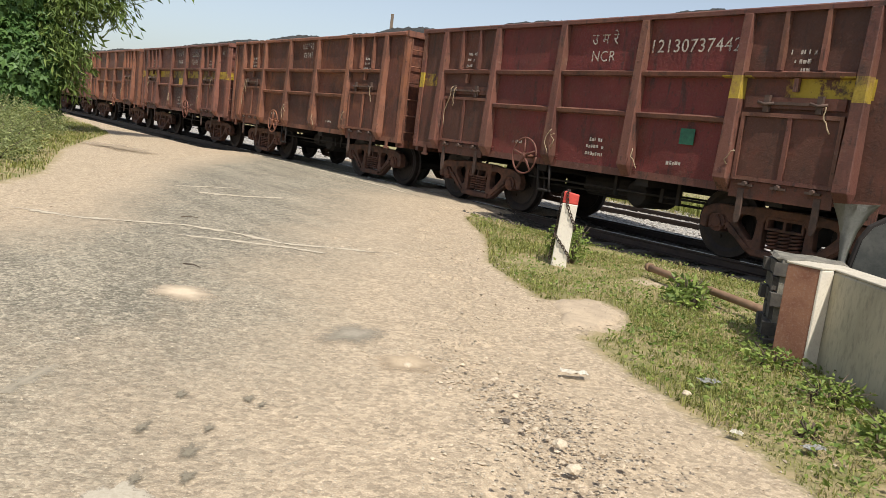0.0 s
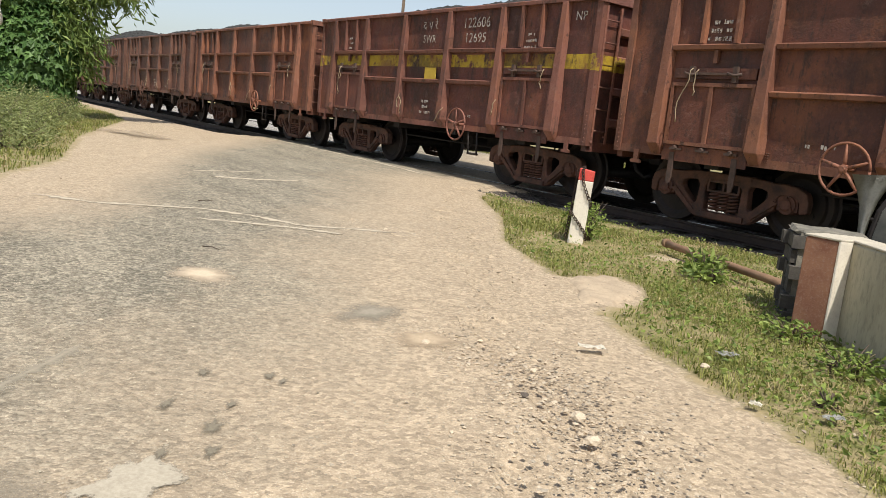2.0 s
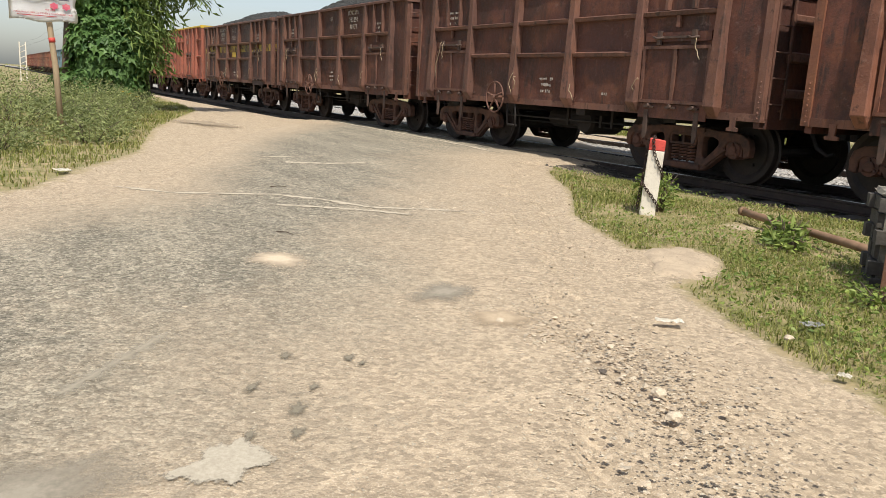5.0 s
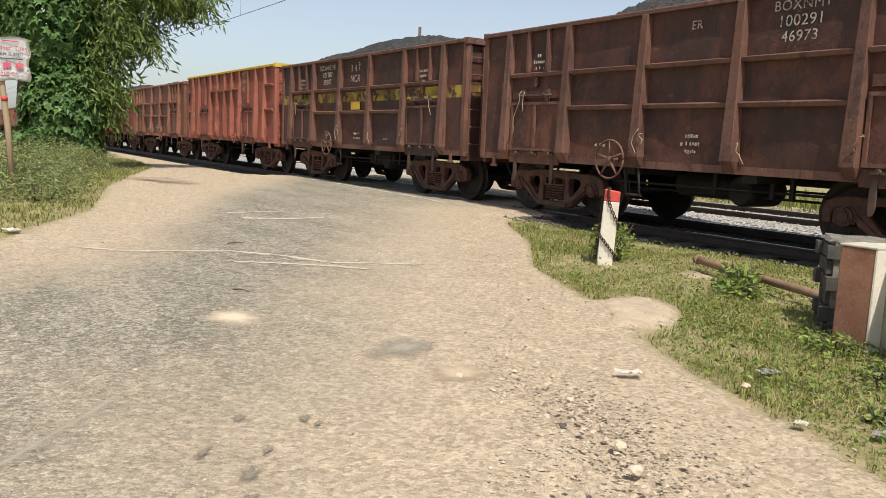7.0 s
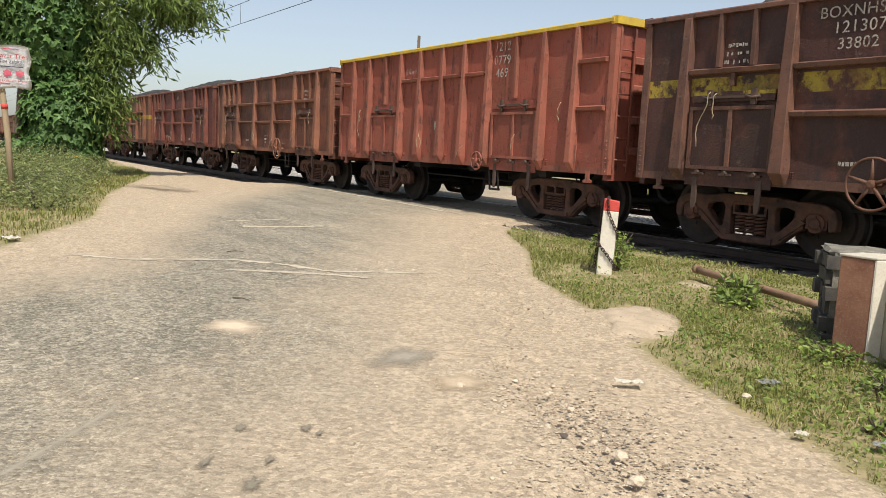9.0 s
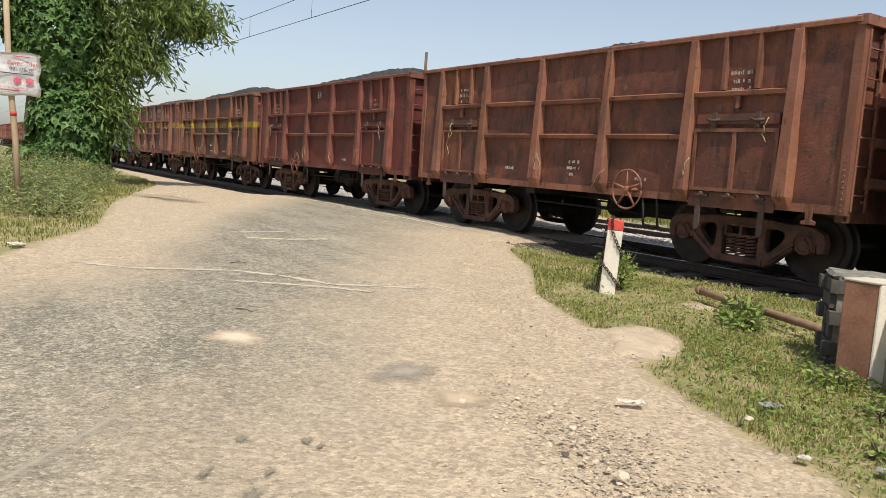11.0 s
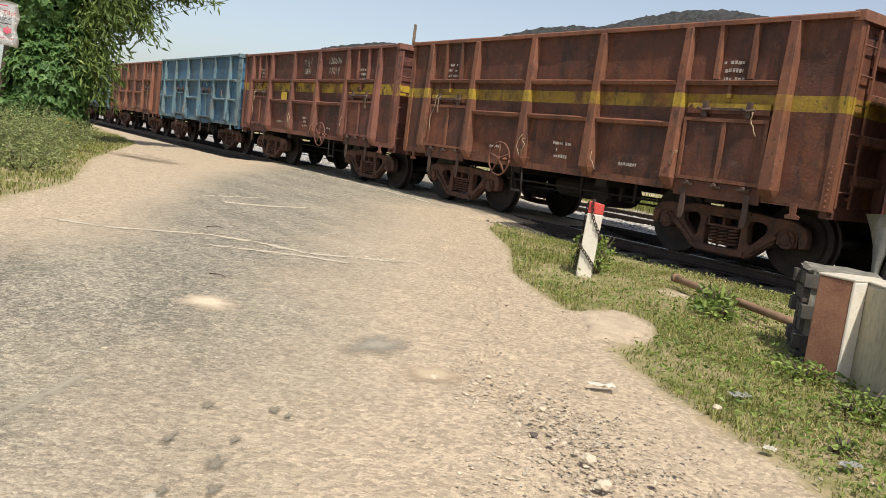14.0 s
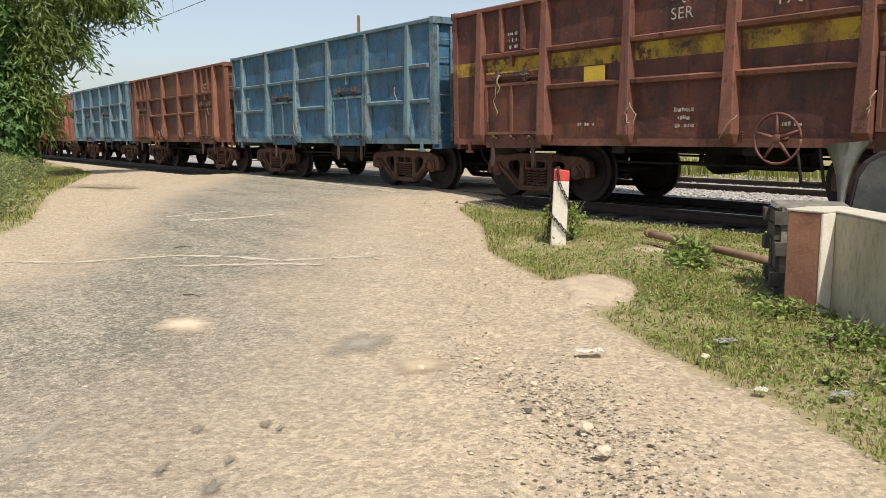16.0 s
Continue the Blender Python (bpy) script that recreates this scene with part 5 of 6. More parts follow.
def make_guard():
    """The horn-shaped sheet and the dark rounded panel that stand behind the pier."""
    g = thing("sheet_metal_guard", "curved grey sheet-metal guard beside a dark rounded panel", "metal guard", m=pose(-3.068, 5.832, 0.0, 0, 0, 28))
    bm = bmesh.new()
    left = [(0.105, 0.50), (0.105, 0.62), (0.10, 0.74), (0.085, 0.86), (0.055, 0.96), (0.0, 1.085)]
    right = [(0.15, 0.50), (0.155, 0.62), (0.17, 0.76), (0.20, 0.90), (0.25, 1.02), (0.315, 1.115)]
    rows = []
    for (a, za), (c, zc) in zip(left, right):
        rows.append([bm.verts.new((a + (c - a) * q, -0.10 * math.sin(math.pi * q) * (0.4 + (c - a)), za + (zc - za) * q)) for q in (0, 0.25, 0.5, 0.75, 1)])
    for a, c in zip(rows, rows[1:]):
        for k in range(4):
            bm.faces.new((a[k], a[k + 1], c[k + 1], c[k])).smooth = True
    bmesh.ops.solidify(bm, geom=bm.faces[:], thickness=0.008)
    part("curved_sheet", bm, M_STEEL, g, "weathered pale grey curved sheet")
    bm = bmesh.new()
    tube(bm, [(0.13, 0.03, -0.1), (0.13, 0.03, 0.56)], 0.035, 8)
    part("leg", bm, M_UNDER, g)
    bm = bmesh.new()
    tube(bm, [(0.45, 0.06, -0.1), (0.45, 0.06, 0.56)], 0.035, 8)
    part("leg", bm, M_UNDER, g)
    def shape(inset):
        return [(0.165 + inset, 0.50 + inset), (0.175 + inset, 0.66), (0.205 + inset, 0.84), (0.26 + inset, 0.955 - inset * 0.4), (0.36 + inset * 0.5, 1.03 - inset), (0.52, 1.06 - inset), (0.72, 1.05 - inset), (0.86 - inset, 0.98 - inset), (0.90 - inset, 0.50 + inset)]
    bm = bmesh.new()
    prism(bm, shape(0), 1, 0.0, 0.06)
    bevel(bm, 0.015)
    part("dark_rim", bm, M_UNDER, g, "black rounded rim")
    bm = bmesh.new()
    prism(bm, shape(0.035), 1, -0.008, 0.0)
    glass = rough_mat("dusty_dark_panel", (0.030, 0.034, 0.034), (0.085, 0.085, 0.078), 5, 0.35, 0.001)
    part("panel", bm, glass, g, "dusty dark smooth panel")


def make_pipe():
    p = thing("iron_pipe", "rusty iron pipe lying low on a short stub in the grass", "iron pipe")
    bm = bmesh.new()
    a, b = Vector((-5.47, 6.83, 0.10)), Vector((-3.55, 6.10, 0.10))
    tube(bm, [a + (b - a) * k / 6 + Vector((0, 0, rng.uniform(-0.004, 0.004))) for k in range(7)], 0.037, 12)
    part("pipe", bm, M_PIPE, p)
    bm = bmesh.new()
    c = a + (b - a) * 0.33
    box(bm, c.x - 0.05, c.x + 0.05, c.y - 0.04, c.y + 0.04, -0.15, 0.055)
    bevel(bm, 0.01)
    part("stub", bm, M_SLEEPER, p)
    bm = bmesh.new()
    d = (b - a).normalized()
    tube(bm, [a - d * 0.01, a + d * 0.05], 0.047, 12)
    part("end_collar", bm, M_PIPE, p)


def flat_patch(name, cx, cy, rx, ry, h, material, label, category, turn=0.0, seed=1, lift=0.0, ragged=0.16, kind="", steep=2):
    """A low irregular patch lying on the ground, thin at its rim."""
    n, rings = 40, 7
    v, f = [(cx, cy, h + lift)], []
    c, s = math.cos(turn), math.sin(turn)
    for k in range(1, rings + 1):
        q = k / rings
        for i in range(n):
            a = 2 * math.pi * i / n
            w = 1 + ragged * 2 * noise.noise((math.cos(a) * 1.8 + seed * 5, math.sin(a) * 1.8, seed)) + ragged * noise.noise((math.cos(a) * 6, math.sin(a) * 6, seed * 3.0))
            x, y = rx * q * w * math.cos(a), ry * q * w * math.sin(a)
            v.append((cx + x * c - y * s, cy + x * s + y * c, lift + h * (1 - q ** steep) - (0.012 if k == rings and h > 0.008 else 0)))
    for i in range(n):
        f.append((0, 1 + i, 1 + (i + 1) % n))
    for k in range(rings - 1):
        for i in range(n):
            a, b = 1 + k * n + i, 1 + k * n + (i + 1) % n
            f.append((a, a + n, b + n, b))
    ob = tagged(sheet(name, v, f, material, True), label, category, kind=kind)
    at = ob.data.attributes.new("fade", "FLOAT", "POINT")
    at.data.foreach_set("value", [1.05] + [1.05 - k / rings * 1.12 for k in range(1, rings + 1) for _ in range(n)])
    return ob


def seam(name, pts, width, material, label, seed):
    """A ragged strip laid on the road along a line."""
    r = random.Random(seed)
    P = along(pts, 70)
    v, f = [], []
    for i, (x, y) in enumerate(P):
        d = P[min(i + 1, 69)] - P[max(i - 1, 0)]
        d = d / np.hypot(*d)
        w = width * (0.35 + 0.65 * abs(math.sin(i * 0.37 + seed)) * r.uniform(0.5, 1.2))
        o = r.uniform(-0.3, 0.3) * width
        v += [(x - d[1] * (w + o), y + d[0] * (w + o), 0.0178), (x + d[1] * o * 0.2, y - d[0] * o * 0.2, 0.0215), (x + d[1] * (w - o), y - d[0] * (w - o), 0.0178)]
    for i in range(69):
        for k in range(2):
            a = i * 3 + k
            f.append((a, a + 1, a + 4, a + 3))
    ob = tagged(sheet(name, v, f, material, True), label, "road seam", kind="structure")
    at = ob.data.attributes.new("fade", "FLOAT", "POINT")
    at.data.foreach_set("value", [q * min(1, i / 8, (69 - i) / 8) for i in range(70) for q in (0.22, 0.72, 0.22)])
    return ob


make_post()
make_parapet()
make_pier()
make_guard()
make_pipe()
M_SAND = worn_mat("pale_sand", (0.64, 0.52, 0.375), (0.54, 0.44, 0.32), "fade", 10, 0.40, 0.35, 0.001)
M_PATCH = worn_mat("pale_cement", (0.47, 0.42, 0.33), (0.37, 0.325, 0.25), "fade", 8, 0.42, 0.05)
M_SEAM = worn_mat("dusty_seam", (0.54, 0.47, 0.36), (0.40, 0.345, 0.26), "fade", 6, 0.38, 0.18)
M_PIT = worn_mat("dark_worn_hollow", (0.190, 0.165, 0.122), (0.235, 0.205, 0.152), "fade", 14, 0.50, 0.25, 0.003)
M_FAINT = worn_mat("faint_dust_line", (0.42, 0.37, 0.285), (0.36, 0.32, 0.245), "fade", 5, 0.55, 0.35, 0.001)
M_GREYPATCH = worn_mat("smooth_grey_asphalt", (0.285, 0.252, 0.195), (0.32, 0.282, 0.22), "fade", 5, 0.5, 0.35, 0.001)
M_DIRT = worn_mat("loose_tan_dirt", (0.52, 0.41, 0.285), (0.40, 0.315, 0.215), "fade", 8, 0.42, 0.3, 0.01)
M_SLAB = rough_mat("hard_earth", (0.50, 0.395, 0.275), (0.36, 0.285, 0.2), 6, 0.95, 0.012)
# darker earth tone for the ragged strip beside the verge
M_DARK_EARTH = worn_mat("dark_earth", (0.29, 0.235, 0.168), (0.36, 0.285, 0.20), "fade", 2.2, 0.56, 0.30, 0.01)
flat_patch("sand_spill", -4.97, 1.63, 0.33, 0.28, 0.014, M_SAND, "small flat spill of pale sand on the road", "sand", 0.3, 2, 0.011)
flat_patch("cement_patch", -2.28, 0.58, 0.20, 0.30, 0.002, M_PATCH, "pale crusted cement patch on the asphalt", "road patch", 0.5, 5, 0.021, 0.3, "structure")
flat_patch("asphalt_patch", -3.86, 2.28, 0.26, 0.42, 0.001, M_GREYPATCH, "smooth grey repair patch in the road", "road patch", 0.4, 3, 0.021, 0.15, "structure")
flat_patch("pothole_rubble", -3.30, 2.30, 0.24, 0.25, 0.006, M_DIRT, "shallow pothole filled with tan rubble", "pothole", 0.2, 7, 0.0185, 0.12, "structure")
flat_patch("earth_slab", -4.18, 4.57, 0.58, 0.26, 0.018, M_SLAB, "low hardened slab of tan earth at the grass edge", "earth slab", 2.29, 9, -0.012, 0.16, "", 9)
flat_patch("damp_patch", -20.3, 4.75, 2.6, 1.0, 0.001, M_DARK_EARTH, "dark earth beside the verge", "damp earth", 0.12, 11, 0.006, 0.3, "structure")
flat_patch("asphalt_patch", -2.3, 0.0, 0.3, 0.5, 0.001, M_GREYPATCH, "smooth grey repair patch in the road", "road patch", 0.1, 13, 0.021, 0.2, "structure")
for k, (x, y, r) in enumerate(((-3.13, 1.06, 0.06), (-2.57, 0.92, 0.07), (-2.38, 0.85, 0.06), (-2.84, 0.83, 0.06), (-2.93, 1.34, 0.035), (-2.43, 0.70, 0.05), (-3.01, 1.31, 0.05), (-2.75, 1.05, 0.04))):
    flat_patch("worn_hollow", x, y, r * 0.75, r * 1.5, 0.001, M_PIT, "small dark hollow worn into the asphalt", "road hollow", 0.9, 20 + k, 0.0225, 0.35, "structure")
seam("road_seam", [(-8.9, 0.9), (-8.5, 1.3), (-8.18, 1.58), (-7.885, 2.58), (-7.45, 2.95), (-6.92, 3.2), (-6.61, 3.9), (-6.3, 4.3)], 0.11, M_SEAM, "pale dusty seam across the asphalt", 1)
seam("road_seam", [(-7.35, 2.2), (-7.0, 2.75), (-6.75, 3.1), (-6.35, 3.5)], 0.10, M_SEAM, "pale dusty seam across the asphalt", 3)
seam("road_seam", [(-11.1, 3.6), (-10.95, 3.95), (-10.84, 4.4), (-10.95, 5.1)], 0.22, M_SEAM, "pale dusty seam across the asphalt", 4)
seam("road_seam", [(-11.7, 3.5), (-11.85, 4.1), (-11.95, 4.8)], 0.15, M_SEAM, "pale dusty seam across the asphalt", 5)
seam("road_seam", [(-2.96, 0.10), (-3.38, 0.46), (-3.7, 0.72)], 0.09, M_FAINT, "faint pale worn line on the asphalt", 6)
seam("road_seam", [(-23.5, 9.25), (-20.6, 9.1), (-17.3, 9.05), (-14.4, 8.85), (-12.0, 8.5)], 0.16, M_SEAM, "pale broken edge of the asphalt beside the rail", 8)


# ---------------------------------------------------------------- stones and litter
def scatter():
    n = 4200
    t = rng.uniform(0.13, 0.62, n)
    R = along(ROAD_R, 400)
    p = R[(t * 399).astype(int)]
    p = p + np.column_stack([rng.normal(0.05, 0.30, n), rng.normal(0.12, 0.38, n)])
    a = np.column_stack([rng.normal(-2.45, 0.50, 900), rng.normal(2.45, 0.34, 900)])
    b = np.column_stack([rng.uniform(-11, -1, 900), rng.uniform(0.2, 7.5, 900)])
    q = np.concatenate([p, a, b])
    q = q[(q[:, 1] > 0.3)]
    size = np.clip(rng.lognormal(-5.2, 0.5, len(q)), 0.003, 0.014)
    # a band of coarse rubble where the asphalt has broken up
    c = along([(-3.55, 2.35), (-3.12, 2.42), (-2.78, 2.55), (-2.30, 2.42), (-1.85, 2.25), (-1.3, 1.8)], 300)[rng.integers(0, 300, 900)]
    c = c + rng.normal(0, 0.19, c.shape)
    d = along([(-7.2, 3.6), (-6.7, 4.0), (-6.2, 4.4)], 100)[rng.integers(0, 100, 350)] + rng.normal(0, 0.22, (350, 2))
    q = np.concatenate([q, c, d])
    size = np.concatenate([size, np.clip(rng.lognormal(-4.75, 0.42, 900), 0.005, 0.019), np.clip(rng.lognormal(-4.5, 0.4, 350), 0.006, 0.022)])
    pebbles("loose_stones", q, 0.014 - size * 0.1, size, M_STONE, "loose dusty stones and gravel along the road edge", "gravel")
    g = np.column_stack([rng.uniform(-8.5, 0.2, 46000), rng.uniform(0.0, 6.2, 46000)])
    g = g[(side_of(ROAD_R, g[:, 0], g[:, 1]) > -0.3) | (rng.uniform(0, 1, len(g)) < 0.25)]
    g = g[greenness(g[:, 0], g[:, 1]) < 0.5]
    grit = np.clip(rng.lognormal(-5.75, 0.42, len(g)), 0.0018, 0.008)
    pebbles("road_grit", g, 0.015 - grit * 0.2, grit, M_GRIT, "fine loose grit lying on the dusty asphalt", "grit")
    lumps = [(-2.45, 2.28, 0.020, 0.4), (-2.23, 1.73, 0.012, 0.8), (-2.16, 2.33, 0.034, 0.7), (-3.24, 2.27, 0.03, 0.8), (-2.46, 3.56, 0.03, 1.0), (-2.7, 2.55, 0.025, 0.9), (-1.95, 2.2, 0.035, 0.9)]
    dark = rough_mat("dark_stone", (0.15, 0.12, 0.10), (0.09, 0.075, 0.06), 20, 0.9, 0.004)
    for k, (x, y, r, v) in enumerate((x, y, r * 0.85, v) for x, y, r, v in lumps):
        bm = bmesh.new()
        bmesh.ops.create_icosphere(bm, subdivisions=2, radius=r)
        for w in bm.verts:
            w.co *= 1 + 0.5 * noise.noise(w.co * (1.2 / r) + Vector((k * 3.0, 0, 0)))
            w.co.z *= 0.6
        ob = part("stone", bm, dark if v < 0.6 else M_STONE)
        ob.location = (x, y, 0.014 + r * 0.3)
        tagged(ob, "small dusty stone lying on the shoulder", "stone", "stones on the shoulder")
    paper = rough_mat("crumpled_paper", (0.86, 0.83, 0.74), (0.74, 0.70, 0.60), 12, 0.9, 0.001)
    grey = rough_mat("grey_plastic", (0.50, 0.50, 0.48), (0.36, 0.36, 0.35), 12, 0.5, 0.002)
    for k, (name, x, y, sx, sy, turn, mt, label) in enumerate((
            ("paper_scrap", -2.93, 3.18, 0.075, 0.03, 55, paper, "crumpled pale paper scrap on the sandy shoulder"),
            ("plastic_scrap", -2.58, 3.93, 0.06, 0.045, 60, grey, "small grey plastic scrap in the grass"),
            ("paper_scrap", -1.98, 3.31, 0.028, 0.024, 20, paper, "tiny white paper scrap at the grass edge"),
            ("plastic_scrap", -1.72, 3.53, 0.055, 0.03, 70, grey, "small grey plastic scrap in the grass"),
            ("paper_scrap", -10.2, 0.75, 0.12, 0.08, 10, paper, "pale litter scrap on the verge"))):
        bm = bmesh.new()
        g = 7
        vs = [[bm.verts.new(((i / g - 0.5) * 2 * sx, (j / g - 0.5) * 2 * sy, 0.012 + 0.018 * noise.noise((i * 0.9, j * 0.9, k * 4.0)))) for i in range(g + 1)] for j in range(g + 1)]
        for j in range(g):
            for i in range(g):
                bm.faces.new((vs[j][i], vs[j][i + 1], vs[j + 1][i + 1], vs[j + 1][i]))
        bmesh.ops.solidify(bm, geom=bm.faces[:], thickness=0.003)
        ob = part(name, bm, mt, m=pose(x, y, 0.008, 0, 0, turn))
        tagged(ob, label, "litter")
    for x, y, turn in ((-5.83, 1.98, 30), (-8.45, 2.79, 80)):
        bm = bmesh.new()
        tube(bm, [(-0.09, 0, 0.02), (0, 0.012, 0.028), (0.09, -0.01, 0.022)], 0.006, 5, 0.003)
        tagged(part("twig", bm, M_BARK, m=pose(x, y, 0, 0, 0, turn)), "short dry twig on the asphalt", "twig")


scatter()


# ---------------------------------------------------------------- sign on its pole
def make_sign():
    s = thing("notice_board", "white tile advertising board tied to a wooden pole in the verge", "signboard", m=pose(-15.46, 1.06, 0, 0, 0, 0))
    bm = bmesh.new()
    tube(bm, [(0, 0.11, -0.1), (0, 0.05, 1.2), (0, -0.06, 2.4), (0, -0.12, 3.7)], 0.052, 10, 0.045)
    pole = part("pole", bm, M_WOOD, s, "pale weathered wooden pole")
    bm = bmesh.new()
    tube(bm, [(0, 0.018, 1.60), (0, 0.008, 1.68)], 0.054, 10)
    part("red_band", bm, M_REDP, pole)
    bm = bmesh.new()
    g = 14
    vs = [[bm.verts.new((0.075 + 0.012 * math.sin(i * 0.9) + 0.01 * math.sin(j), -0.62 + 1.03 * i / g + (0.02 * math.sin(j * 0.8) if i == g else 0), 1.94 + 0.72 * j / g + 0.02 * math.sin(i * 0.7))) for i in range(g + 1)] for j in range(g + 1)]
    for j in range(g):
        for i in range(g):
            bm.faces.new((vs[j][i], vs[j][i + 1], vs[j + 1][i + 1], vs[j + 1][i])).smooth = True
    bmesh.ops.solidify(bm, geom=bm.faces[:], thickness=0.006)
    flex = rough_mat("printed_flex_sheet", (0.88, 0.87, 0.86), (0.82, 0.80, 0.79), 4, 0.6, 0.003, 0, (0.72, 0.7, 0.7))
    board = part("board", bm, flex, s, "wrinkled white printed sheet")
    ink = rough_mat("red_ink", (0.50, 0.03, 0.04), (0.42, 0.03, 0.04), 9, 0.6, 0.0005)
    pink = rough_mat("pink_ink", (0.55, 0.04, 0.12), (0.62, 0.20, 0.20), 9, 0.6, 0.0005)
    dark = rough_mat("dark_ink", (0.05, 0.05, 0.08), (0.08, 0.07, 0.09), 9, 0.6, 0.0005)
    for text, size, y, z, mt in (("Paver Tiles", 0.105, 0.14, 2.45, ink), ("पेवर टाईल्स", 0.085, 0.12, 2.355, dark), ("WE ARE", 0.042, 0.0, 2.115, ink), ("MANUFACTURER OF PAVER & CHECKERED TILES", 0.041, -0.10, 2.055, ink)):
        cu = bpy.data.curves.new("lettering", "FONT")
        cu.body, cu.size, cu.align_x, cu.extrude = text, size, "CENTER", 0.0008
        tmp = new("lettering", cu)
        me = bpy.data.meshes.new_from_object(tmp.evaluated_get(bpy.context.evaluated_depsgraph_get()))
        bpy.data.objects.remove(tmp)
        me.materials.clear()
        me.materials.append(mt)
        ob = new("lettering", me)
        ob.parent, ob.matrix_basis = board, pose(0.103, y, z, 90, 0, 90)
    for k, (y0, y1, z0, z1, mt) in enumerate(((-0.45, 0.3, 2.30, 2.315, dark), (-0.5, 0.1, 2.02, 2.032, ink), (0.0, 0.25, 2.59, 2.605, pink))):
        bm = bmesh.new()
        box(bm, 0.101, 0.104, y0, y1, z0, z1)
        part("print_bar", bm, mt, board)
    for y in (0.06, 0.25):
        bm = bmesh.new()
        prism(bm, [(y + (0.075 if k % 2 else 0.055) * math.cos(k * math.pi / 6), 2.20 + (0.062 if k % 2 else 0.045) * math.sin(k * math.pi / 6)) for k in range(12)], 0, 0.101, 0.104)
        part("tile_picture", bm, pink, board, "red tile shape")


make_sign()


# ---------------------------------------------------------------- wires and far pole
def make_wires():
    for name, z0, sag, r, label in (("contact_wire", 6.0, 0.0, 0.012, "thin overhead contact wire above the track"), ("catenary_wire", 7.15, 0.35, 0.012, "thin overhead catenary wire above the track")):
        bm = bmesh.new()
        pts = []
        for k in range(121):
            x = -340 + 4 * k
            q = ((x + 60) % 54) / 54
            pts.append((x, TRACK_Y, z0 - sag * 4 * q * (1 - q) * 1.0))
        tube(bm, pts, r, 5)
        tagged(part(name, bm, M_WIRE), label, "overhead wire", kind="structure")
    for k in range(18):
        x = -32.3 - 6.4 * (k - 4)
        q = ((x + 60) % 54) / 54
        bm = bmesh.new()
        tube(bm, [(x, TRACK_Y, 6.0), (x, TRACK_Y, 7.15 - 1.4 * q * (1 - q))], 0.007, 4)
        tagged(part("dropper_wire", bm, M_WIRE), "thin dropper between the overhead wires", "overhead wire", "droppers", "structure")
    m = thing("line_pole", "distant weathered pole standing behind the railway", "pole", m=pose(-43.6, 26.0, -0.4))
    bm = bmesh.new()
    tube(bm, [(0, 0, 0), (0.0, 0, 4), (0.05, 0, 8.75)], 0.13, 10, 0.095)
    part("shaft", bm, M_BARK, m)


def make_mast():
    m = thing("lattice_mast", "slim white lattice mast standing far off beside the railway", "mast", m=pose(-59.9, 2.45, -0.05, 0, 0, 0))
    for y in (-0.18, 0.18):
        bm = bmesh.new()
        box(bm, -0.035, 0.035, y - 0.035, y + 0.035, -0.1, 2.7)
        bevel(bm, 0.008)
        part("upright", bm, M_WHITE, m)
    for k in range(7):
        bm = bmesh.new()
        tube(bm, [(0, -0.16, 0.2 + 0.36 * k), (0, 0.16, 0.38 + 0.36 * k)], 0.022, 5)
        part("brace", bm, M_WHITE, m)


make_wires()
make_mast()


# ---------------------------------------------------------------- plants
def ellipsoid(n, c, r, shell=0.6, seed=1):
    g = np.random.default_rng(seed)
    d = g.normal(0, 1, (n, 3))
    d /= np.linalg.norm(d, axis=1)[:, None]
    d *= (shell + (1 - shell) * g.uniform(0, 1, (n, 1)) ** 0.6)
    return np.array(c) + d * np.array(r)


def sprigs(points, count, length, seed):
    """Leaf places strung along drooping twigs that start at the given points."""
    g = np.random.default_rng(seed)
    a = g.uniform(0, 2 * np.pi, len(points))
    out, turn = [], []
    for k in range(count):
        q = (k + 0.5) / count
        off = np.stack([np.cos(a) * length * q, np.sin(a) * length * q, 0 * a - length * (0.2 * q + 0.9 * q * q)], 1)
        out.append(points + off + g.normal(0, 0.02, points.shape))
        turn.append(a + g.normal(0, 0.9, len(points)))
    return np.concatenate(out), np.concatenate(turn)


